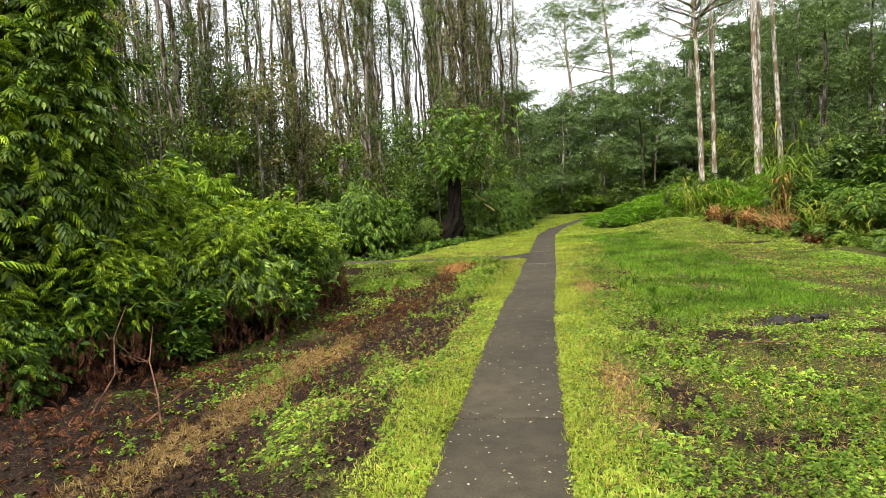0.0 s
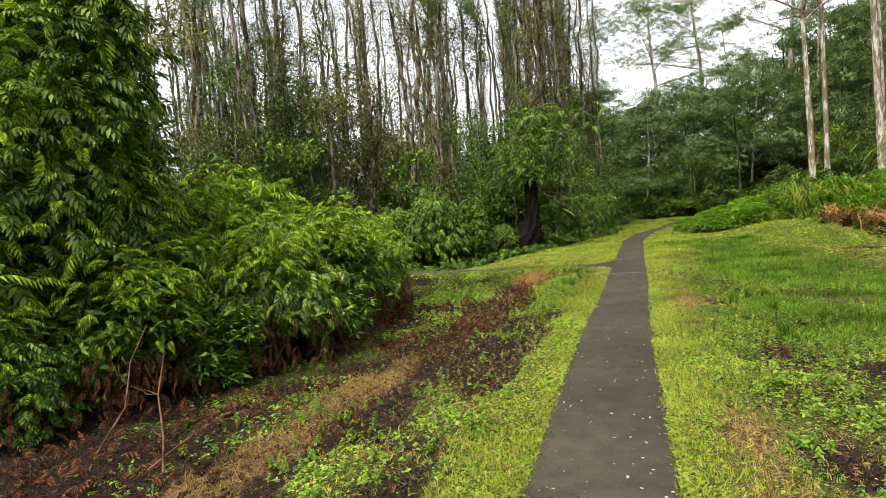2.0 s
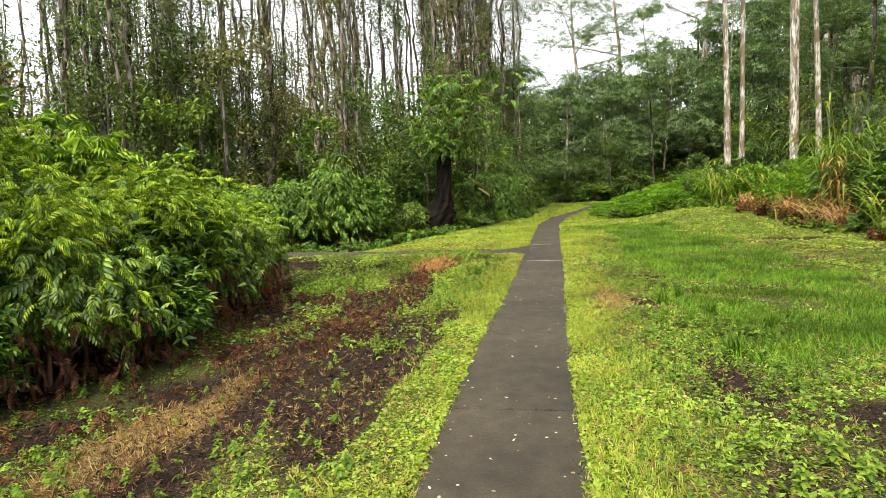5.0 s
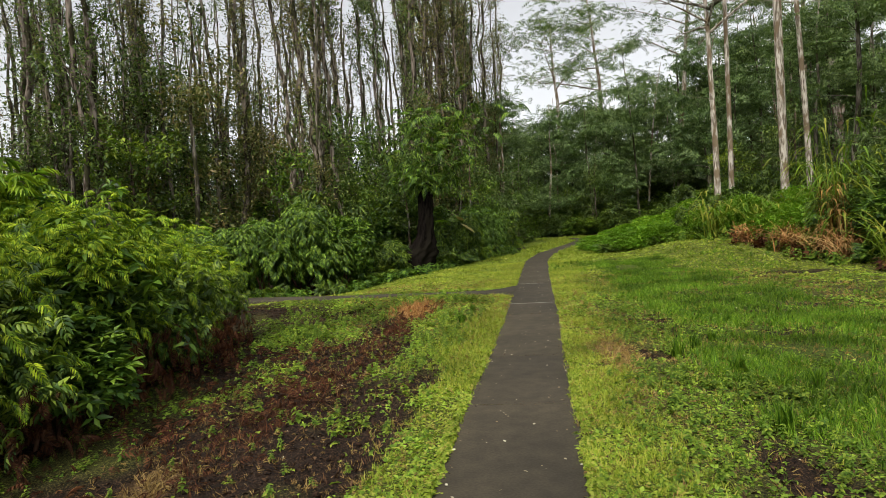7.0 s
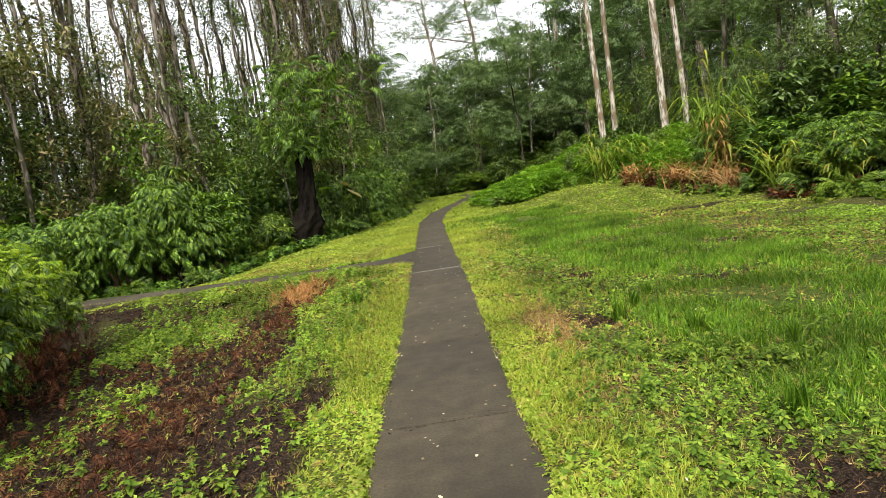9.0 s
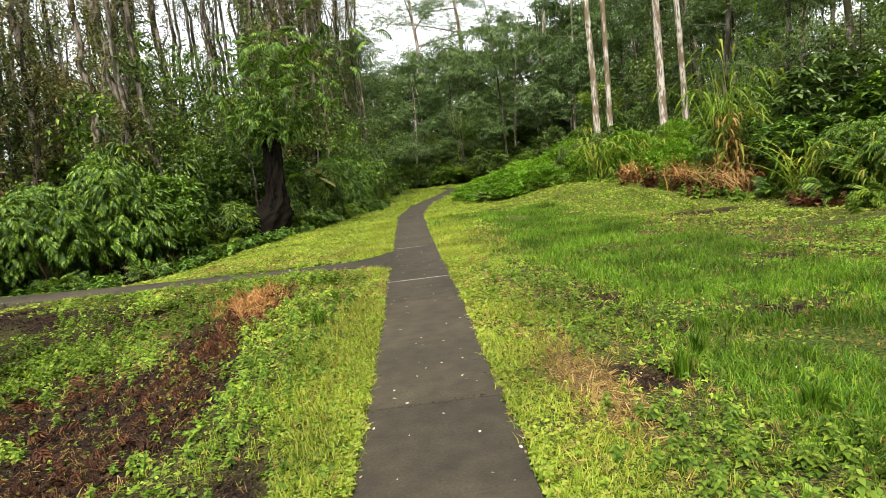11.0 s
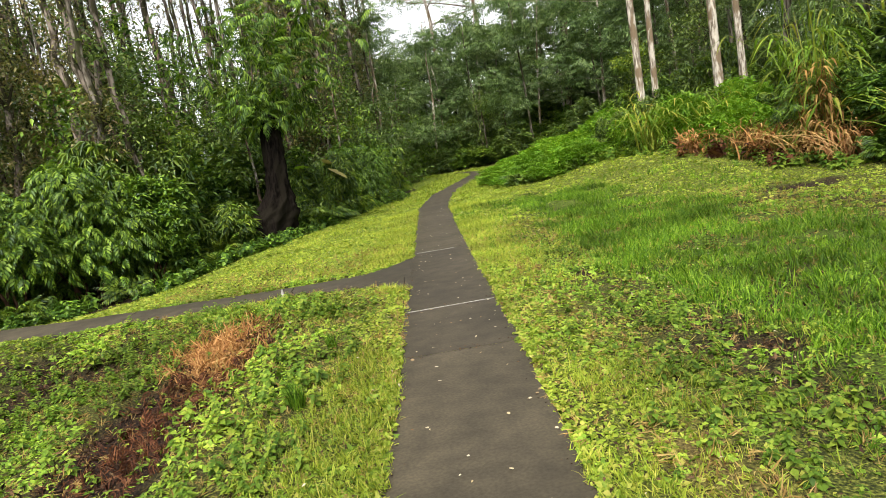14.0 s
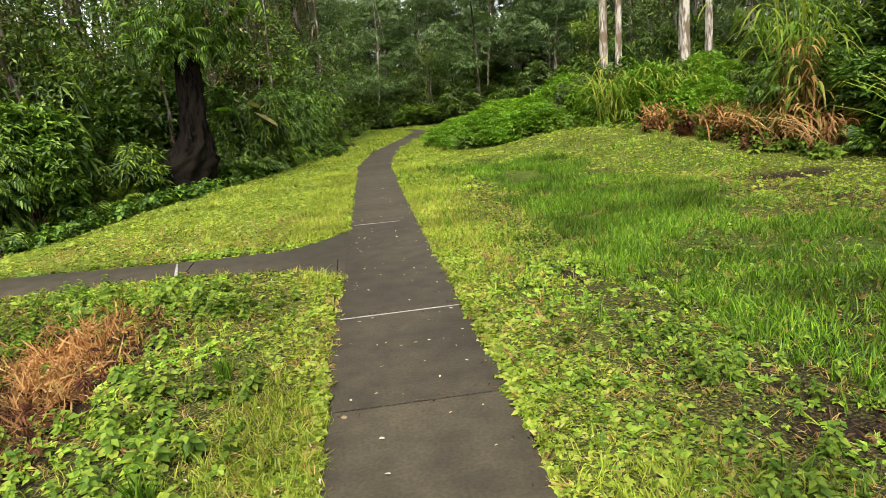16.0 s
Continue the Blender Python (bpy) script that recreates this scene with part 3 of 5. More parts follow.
def make_tree(name, label, seed, height, rad, bark, leafm, leaf_from=0.35, limbs=10, limb_len=1.6, rise=0.5, leaves=700, size=0.16, spread=0.35, tmpl=LEAF, flat=0.8, lean=0.03, wob=0.12, trunkleaf=0.0, fork=0, sides=3):
    r = np.random.default_rng(seed)
    root = new(name)
    P, R = tree_trunk(r, height, rad, lean, wob)
    part("trunk", tube(P, R, 8), bark, root, smooth=True)
    tips, pieces = [], []
    for k in range(limbs):
        f = r.uniform(leaf_from, 0.98) if fork == 0 else r.uniform(0.55, 0.95)
        i = f * (len(P) - 1)
        st = np.array([np.interp(i, np.arange(len(P)), P[:, q]) for q in range(3)])
        ll = limb_len * r.uniform(0.5, 1.2) * (1.15 - 0.6 * (f - leaf_from))
        yaw = r.uniform(0, 6.28)
        LP, LR = limb(r, st, yaw, ll, rise * r.uniform(0.4, 1.3), max(0.015, rad * (0.33 if fork == 0 else 0.75) * (1.1 - f)), 6, 0.1)
        pieces.append(tube(LP, LR, sides))
        tips += [LP[2], LP[3], LP[4], LP[5]]
        for q in range(2 if fork == 0 else 5):
            SP, SR = limb(r, LP[r.integers(2, 5)], yaw + r.uniform(-1.2, 1.2), ll * r.uniform(0.3, 0.6), r.uniform(-0.1, 0.8), 0.35 * LR[2], 4)
            pieces.append(tube(SP, SR, 3))
            tips += [SP[2], SP[3]]
    if pieces:
        part("branchwork", join(*pieces), bark, root, kind="stuff")
    if leaves:
        if trunkleaf:
            tips += [P[i] for i in range(2, len(P))] * int(trunkleaf)
        part("crown", leaf_cloud(r, tips, spread, leaves, size, tmpl, flat), leafm, root)
    tagged(root, label, "tree")
    return root


def make_column_tree(seed, height, rad, bark, leafm, stems=1, clusters=60):
    """Slender crooked forest tree: lumpy mossy trunk, steep short boughs, leaf clumps close to the stem, bare twigs."""
    r = np.random.default_rng(seed)
    root = new("tree")
    twigs, leaves = [], []
    for k in range(stems):
        segs = 30
        z = np.linspace(-0.3, height * r.uniform(0.8, 1.0), segs)
        f = np.clip(z / z[-1], 0, 1)
        a = r.uniform(0, 6.28)
        off = (k > 0) * 0.35
        lean = r.uniform(0.0, 0.05) + 0.03 * (k > 0)
        bend = np.cumsum(r.normal(0, 0.075, (segs, 2)), axis=0)
        bend = bend - np.outer(f, bend[-1]) * 0.6
        P = np.column_stack([off * math.cos(a) + lean * z * math.cos(a) + bend[:, 0], off * math.sin(a) + lean * z * math.sin(a) + bend[:, 1], z])
        R = rad * r.uniform(0.75, 1.0) * (0.25 + 0.75 * (1 - f) ** 0.8) * (1 + 0.6 * np.exp(-np.clip(z, 0, None) * 2.0)) * r.uniform(0.8, 1.25, segs)
        V, T = tube(P, R, 9)
        V = V + r.normal(0, 0.010, V.shape)
        part("trunk", (V, T), bark, root, smooth=True)
        tips = []
        for q in range(24 // stems + 8):
            i = int(r.integers(4, segs - 1))
            yaw, ll = r.uniform(0, 6.28), r.uniform(0.4, 1.3)
            LP, LR = limb(r, P[i], yaw, ll * 0.55, r.uniform(0.8, 2.6), max(0.014, 0.4 * R[i]), 5, 0.0, 0.09)
            twigs.append(tube(LP, LR, 4))
            tips += [LP[2], LP[3], LP[4], LP[4]]
            SP, SR = limb(r, LP[3], yaw + r.uniform(-1.5, 1.5), ll * 0.5, r.uniform(0.2, 1.6), 0.011, 4, 0.0, 0.06)
            twigs.append(tube(SP, SR, 3))
            tips.append(SP[3])
        for q in range(9):
            i = int(r.integers(5, segs - 2))
            LP, LR = limb(r, P[i], r.uniform(0, 6.28), r.uniform(0.7, 2.0), r.uniform(-0.3, 0.7), 0.016, 7, 0.25, 0.12)
            twigs.append(tube(LP, LR, 3))
            SP, SR = limb(r, LP[4], r.uniform(0, 6.28), r.uniform(0.3, 0.7), r.uniform(-0.5, 0.6), 0.008, 4)
            twigs.append(tube(SP, SR, 3))
        tips += [P[i] + r.normal(0, 0.12, 3) for i in range(3, segs)]
        tips = np.array(tips)
        wt = np.where(tips[:, 2] < 6.5, 1.0, 0.42)
        cent = tips[r.choice(len(tips), clusters // stems + 8, p=wt / wt.sum())]
        n = 17
        C = np.repeat(cent, n, axis=0)
        c = len(C)
        spread = np.repeat(r.uniform(0.10, 0.26, len(cent)), n)[:, None]
        Q = C + r.normal(0, 1, (c, 3)) * spread * np.array([1, 1, 1.3])
        leaves.append(stamp(LEAF, Q, rot(r.uniform(0, 6.28, c), r.normal(-0.2, 0.6, c), r.normal(0, 0.6, c)), r.uniform(0.10, 0.20, c)))
    part("branchwork", join(*twigs), bark, root, kind="stuff")
    part("crown", join(*leaves), leafm, root)
    return tagged(root, "tall slender crooked forest tree, mottled bark, sparse olive leaf clumps", "tree")


def place(proto_list, spots, group, r, smin=0.85, smax=1.2):
    for k, (x, y) in enumerate(spots):
        p = proto_list[k % len(proto_list)]
        s = r.uniform(smin, smax)
        ob = copy_thing(p, pose(x, y, float(ground_z(x, y)) - 0.03, 0, 0, r.uniform(0, 360)))
        ob.scale = (s, s, s * r.uniform(0.92, 1.08))
        ob["group"] = group


def discard(obs):
    for ob in obs:
        for o in (*ob.children_recursive, ob):
            bpy.data.objects.remove(o)


def mesh_arrays(me):
    V = np.empty(len(me.vertices) * 3, np.float32)
    me.vertices.foreach_get("co", V)
    T = np.empty(len(me.loops), np.int32)
    me.loops.foreach_get("vertex_index", T)
    return V.reshape(-1, 3), T.reshape(-1, 3)


def place_joined(name, label, proto_list, spots, r, smin, smax, keep=0.3):
    """Far growth that nobody could count: one object with one part per material."""
    bins = {}
    for k, (x, y) in enumerate(spots):
        p = proto_list[k % len(proto_list)]
        a, sc = r.uniform(0, 6.28), r.uniform(smin, smax)
        c, sn = math.cos(a) * sc, math.sin(a) * sc
        M = np.array([[c, -sn, 0], [sn, c, 0], [0, 0, sc]])
        for ch in p.children:
            if ch.name.startswith("branchwork"):
                continue
            V, T = mesh_arrays(ch.data)
            if ch.name.startswith("crown"):
                T = T[:2 * int(keep * len(T) / 2)]
            bins.setdefault((ch.name.split(".")[0], ch.data.materials[0].name), []).append((V @ M.T + np.array([x, y, float(ground_z(x, y))]), T))
    root = tagged(new(name), label, "forest", kind="stuff")
    for (pn, mn), lst in bins.items():
        part(pn, join(*lst), bpy.data.materials[mn], root, kind="stuff")
    return root


def strew(r, n, box, gap, ok):
    """Random spots in a box, no closer than gap to each other."""
    out = []
    for _ in range(n * 30):
        if len(out) >= n:
            break
        x, y = r.uniform(box[0], box[1]), r.uniform(box[2], box[3])
        if ok(x, y) and all((x - a) ** 2 + (y - b) ** 2 > gap * gap for a, b in out):
            out.append((x, y))
    return out


def forest():
    r = np.random.default_rng(21)
    thin = [make_column_tree(100 + k, r.uniform(15, 22), r.uniform(0.10, 0.17), (M_GREYBARK, M_PINKBARK, M_PINKBARK)[k % 3], (M_OLIVE, M_FOREST, M_OLIVE)[k % 3], (1, 1, 2, 1, 3)[k % 5], (150, 230, 190, 120, 240)[k % 5]) for k in range(10)]

    def left_ok(x, y):
        edge = 33.0 if x > -5 else 29.8 + 0.2 * max(0, -2 - x) if x > -9 else 31.0 - 0.9 * (-9 - x)
        return y > max(edge, 13) and x < -0.8 + 0.06 * (y - 27) and abs(y - float(branch_mid(x))) > 2.4
    place(thin, strew(r, 66, (-34, 2, 13, 46), 1.2, left_ok), "slender forest trees", r)
    place_joined("far_forest", "dense stand of far slender forest trees", thin, strew(r, 60, (-45, 4, 40, 72), 1.6, lambda x, y: x < -0.5 + 0.07 * (y - 27)), r, 0.85, 1.2)
    place(thin, [(-3.9, 27.9), (-3.45, 28.3), (-4.3, 28.6), (-3.7, 29.2)], "slender forest trees", r, 0.75, 0.95)
    place(thin, [(-0.3, 41.3), (0.4, 42.5), (-1.0, 40.2), (1.2, 41.4), (1.7, 44.2), (2.2, 47.0), (2.7, 50.2), (1.9, 53.0), (3.1, 55.4), (2.6, 58.4), (3.4, 61.0), (1.0, 46.0)], "slender forest trees", r)
    place(thin, strew(r, 16, (-6.5, 2.2, 37, 60), 1.2, lambda x, y: x < 0.2 + 0.08 * (y - 38)), "slender forest trees", r, 1.0, 1.25)
    discard(thin)
    dense = [make_tree("tree", "dark leafy forest tree under the tall stand", 130 + k, r.uniform(9, 12.5), 0.11, M_GREYBARK, (M_FOREST, M_OLIVE, M_FOREST)[k], 0.1, 18, 1.7, 0.6, 1900, 0.22, 0.36, trunkleaf=2, lean=0.04, wob=0.3) for k in range(3)]
    place_joined("far_forest", "dense dark leafy trees under the tall stand", dense, strew(r, 56, (-32, -9, 17, 42), 1.8, lambda x, y: left_ok(x, y - 2)), r, 0.85, 1.1, 1.0)
    place(dense, [(-5.5, 33.5), (-8.0, 35), (-1.2, 36.5), (-3.8, 38)], "dark leafy forest trees", r, 0.7, 0.9)
    rl = np.random.default_rng(27)
    place(dense, strew(rl, 14, (-27, -11, 21, 36), 1.8, lambda x, y: x < -10 - 0.3 * (30 - y) and abs(y - float(branch_mid(x))) > 2.4), "dark leafy forest trees", rl, 0.85, 1.1)
    discard(dense)

    small = [make_tree("tree", "small dense dark green understorey tree", 150 + k, r.uniform(5.0, 7.5), 0.07, M_BROWNBARK, (M_FOREST, M_BROAD, M_FERNDK)[k % 3], 0.12, 18, 1.7, 0.35, 2000, 0.2, 0.24, trunkleaf=2, lean=0.06, wob=0.3) for k in range(5)]
    place_joined("far_forest", "dense dark green understorey trees in the forest", small, strew(r, 70, (-36, 2, 16, 48), 1.6, lambda x, y: left_ok(x, y - 1.5)), r, 0.8, 1.3, 1.0)
    place(small, [(-1.4, 31.9), (1.0, 35.8), (1.6, 39), (2.4, 43), (3.2, 47.5), (-0.4, 33.4), (4.0, 52), (-3.6, 29.8), (0.3, 38), (3.0, 63), (5.2, 65.5), (7.4, 66), (9.6, 64.5), (11.6, 62), (6.2, 69), (2.2, 59), (13, 60), (8.3, 70), (4.4, 68)], "understorey trees", r, 0.7, 1.0)
    place(small, strew(r, 26, (14, 34, 12, 46), 1.9, lambda x, y: x > 14.6 + 0.1 * abs(y - 30)), "understorey trees", r, 0.7, 1.1)
    discard(small)

    bushy = [make_tree("tree", "dark green forest tree with feathery layered crown", 200 + k, r.uniform(11, 15), r.uniform(0.09, 0.15), (M_GREYBARK, M_PALE)[k % 2], M_ALBIZIA, 0.22, 15, 3.0, 0.25, 1150, 0.62, 0.5, SPRAY, flat=0.3, lean=0.06, wob=0.35) for k in range(6)]
    far_ok = lambda x, y: abs(x - float(pcx(min(y, 62)))) > 4.8 or y > 63
    place(bushy, strew(r, 30, (-3, 9, 49, 80), 2.3, lambda x, y: far_ok(x, y) and x < 9), "layered forest trees", r, 0.65, 1.0)
    place(bushy, strew(r, 38, (9, 38, 48, 80), 2.7, far_ok), "layered forest trees", r, 0.85, 1.2)
    place(bushy, strew(r, 16, (20, 46, 18, 52), 2.6, lambda x, y: x > 22), "layered forest trees", r, 0.9, 1.35)
    close = [make_tree("tree", "leafy green tree with fine feathery sprays", 230 + k, r.uniform(10, 14), 0.12, M_GREYBARK, M_ALBIZIA, 0.2, 16, 2.6, 0.3, 1300, 0.36, 0.4, SPRAY, flat=0.35, lean=0.05, wob=0.3) for k in range(3)]
    place(close, strew(r, 20, (15, 24, 16, 50), 2.0, lambda x, y: x > 15.5 + 0.1 * abs(y - 30)), "feathery bank trees", r, 0.8, 1.2)
    discard(close)
    discard(bushy)

    tall = [make_tree("tree", "tall spreading tree with flat layered canopy and bare boughs", 300 + k, r.uniform(20, 25), 0.3, M_PALE, M_ALBIZIA, 0.6, 9, 7.0, 0.35, 1300, 0.7, 0.6, SPRAY, flat=0.2, lean=0.05, wob=0.5, fork=1) for k in range(3)]
    place(tall, [(10.5, 74), (20, 66), (27, 58), (34, 50), (17, 82), (31, 72), (24, 46)], "spreading canopy trees", r, 0.85, 1.05)
    discard(tall)

    wall = [make_tree("tree", "distant dark forest tree with dense crown", 350 + k, r.uniform(8, 11), 0.16, M_GREYBARK, M_FOREST, 0.05, 12, 3.4, 0.2, 800, 0.85, 0.9, trunkleaf=2) for k in range(3)]
    spots = [(-60 + 3.6 * k + r.uniform(-1, 1), 84 + r.uniform(-4, 8)) for k in range(36)] + [(2 + 3.0 * k + r.uniform(-1, 1), 79 + r.uniform(-2, 3)) for k in range(14)] + [(-52 - r.uniform(0, 8), 6 + 4.2 * k) for k in range(18)] + [(50 + r.uniform(0, 8), 4 + 4.2 * k) for k in range(18)]
    place_joined("far_forest", "distant dark forest closing the view", wall, spots, r, 0.9, 1.25)
    discard(wall)
    ridge = [make_tree("tree", "distant tall forest tree with layered crown", 370 + k, r.uniform(13, 15), 0.18, M_GREYBARK, M_ALBIZIA, 0.15, 20, 3.2, 0.25, 3800, 0.42, 0.55, flat=0.35, trunkleaf=1) for k in range(3)]
    spots = [(1.5 + 1.9 * k + r.uniform(-0.6, 0.6), 73 + r.uniform(-2.5, 2.5)) for k in range(8)]
    place_joined("far_forest", "distant layered forest beyond the path's bend", ridge, spots, r, 0.78, 0.98, 1.0)
    spots = [(15 + 2.2 * k + r.uniform(-0.7, 0.7), 72 - 0.9 * k + r.uniform(-2.5, 2.5)) for k in range(13)]
    place_joined("far_forest", "tall layered forest behind the bank", ridge, spots, r, 0.92, 1.18, 1.0)
    discard(ridge)

    for k, (x, y, h, rd, lv) in enumerate([(11.5, 33.1, 15, 0.17, 0), (12.25, 33.6, 20, 0.14, 60), (13.85, 32.3, 19, 0.19, 260), (15.2, 33.0, 20, 0.15, 40), (14.4, 33.4, 19, 0.12, 200)]):
        t = make_tree("tree", "pale-trunked tree with bare forking upper boughs", 400 + k, h, rd * 0.86, M_PALE, M_OLIVE, 0.5, 11 if k == 0 else 6, 5.0 if k == 0 else 1.6, 0.55 if k == 0 else 0.8, lv * 3, 0.16, 0.3, lean=0.02, wob=0.3, fork=1 if k == 0 else 0, sides=6)
        t.matrix_basis = pose(x, y, float(ground_z(x, y)), 0, 0, 40 * k)
        t["group"] = "pale-trunked trees"
        if k == 0:
            rb = np.random.default_rng(431)
            boughs = []
            for q in range(9):
                yaw = 2.2 + 0.75 * q + rb.uniform(-0.3, 0.3)
                LP, LR = limb(rb, (0, 0, rb.uniform(9.2, 11.8)), yaw, rb.uniform(3.0, 5.5), rb.uniform(0.35, 0.8), 0.07, 9, 0.1, 0.28)
                boughs.append(tube(LP, LR, 6))
                for w in range(7):
                    i = int(rb.integers(2, 8))
                    SP, SR = limb(rb, LP[i], yaw + rb.uniform(-1.0, 1.0), rb.uniform(0.8, 2.4), rb.uniform(0.0, 1.0), 0.5 * LR[i], 6, 0.1, 0.14)
                    boughs.append(tube(SP, SR, 4))
                    TP, TR = limb(rb, SP[3], yaw + rb.uniform(-1.4, 1.4), rb.uniform(0.4, 1.2), rb.uniform(0.0, 1.0), 0.011, 5, 0.0, 0.08)
                    boughs.append(tube(TP, TR, 3))
            part("deadwood", join(*boughs), M_GREYBARK, t, "crooked leafless grey boughs", kind="stuff")


forest()


# ---- shrubs ----
def make_shrub(name, label, seed, rx, rz, leafm, tmpl, count, size, stems=8, stemm=None, droop=-0.35, lobes=7, depth=0.35, deadm=None, skirt=0.03, second=None, crest=False, base_r=0.0, lobe_r=(0.32, 0.5)):
    """A shrub: stems from the foot, foliage in uneven lobes, thinner inside."""
    r = np.random.default_rng(seed)
    root = new(name)
    stemm = stemm or M_STEM
    a = r.uniform(0, 6.28, lobes)
    q = np.sqrt(r.uniform(0.05, 1, lobes)) * (1.02 - lobe_r[1])
    zlo = 0.35 if lobe_r[0] > 0.3 else 0.2
    C = np.column_stack([np.cos(a) * q * rx, np.sin(a) * q * rx, rz * r.uniform(zlo, 0.72 + 0.3 * (0.5 - lobe_r[1]), lobes) * (1.1 - 0.5 * q)])
    LR = r.uniform(*lobe_r, lobes)
    pieces = []
    for k in range(stems):
        t = C[k % lobes] * r.uniform(0.8, 1.15)
        s = np.linspace(0, 1, 5)[:, None]
        b = np.array([r.uniform(-0.25, 0.25) * rx, r.uniform(-0.25, 0.25) * rx, -0.15])
        P = b + (t - b) * s + np.array([0, 0, 0.25 * rz]) * np.sin(np.pi * s) * 0.4 + r.normal(0, 0.03, (5, 3))
        pieces.append(tube(P, (1 - 0.85 * s[:, 0]) * (base_r or 0.028 * max(0.6, rz / 2)), 5))
    part("stem_tangle", join(*pieces), stemm, root, kind="stuff")
    li = r.integers(0, lobes, count)
    dv = r.normal(0, 1, (count, 3))
    dv /= np.linalg.norm(dv, axis=1)[:, None]
    dv[:, 2] = np.where(dv[:, 2] < -0.55, -dv[:, 2], dv[:, 2])
    rad = LR[li] * (1 - depth * r.uniform(0, 1, count) ** 2)
    P = C[li] + dv * rad[:, None] * np.array([rx, rx, rz * 0.85])
    low = P[:, 2] < skirt * rz
    P[:, 2] = np.where(low, skirt * rz + r.uniform(0, 0.25, count) * rz, P[:, 2])
    low = 0.62 * rz - P[:, 2]
    if crest:
        keep = (low < 0) | (r.uniform(0, 1, count) < 0.3)
        base, P, dv = P, P[keep], dv[keep]
    else:
        base = P
    count = len(P)
    yaw = np.arctan2(-dv[:, 0], dv[:, 1]) + r.normal(0, 0.7, count)
    pit = droop + 0.9 * dv[:, 2] * 0.4 + r.normal(0, 0.3, count)
    part("foliage", stamp(tmpl, P, rot(yaw, pit, r.normal(0, 0.35, count)), r.uniform(0.6, 1.2, count) * size), leafm, root)
    if second:
        sm, st, sn, ss = second
        wt = np.where(low > 0, 1.0, 0.16 if crest else 1.0)
        k = r.choice(len(base), sn, p=wt / wt.sum())
        P2 = base[k] + r.normal(0, 0.12, (sn, 3))
        part("drooping_leaves", stamp(st, P2, rot(r.uniform(0, 6.28, sn), r.normal(-0.2, 0.35, sn), r.normal(0, 0.35, sn)), r.uniform(0.6, 1.25, sn) * ss), sm, root, kind="stuff")
    if deadm:
        m = count // 3
        aa, qq = r.uniform(0, 6.28, m), rx * r.uniform(0.5, 0.95, m)
        P = np.column_stack([np.cos(aa) * qq, np.sin(aa) * qq, rz * r.uniform(0.02, 0.36, m)])
        part("dead_fronds", stamp(tmpl, P, rot(r.uniform(0, 6.28, m), r.normal(-0.9, 0.4, m), r.normal(0, 0.6, m)), r.uniform(0.5, 1.0, m) * size), deadm, root, "rust-brown withered fronds")
    tagged(root, label, "shrub")
    return root


def put_shrubs(protos, rows, group, r):
    for k, (x, y, s, sz) in enumerate(rows):
        ob = copy_thing(protos[k % len(protos)], pose(x, y, float(ground_z(x, y)) - 0.04, 0, 0, r.uniform(0, 360)))
        ob.scale = (s, s, sz)
        ob["group"] = group


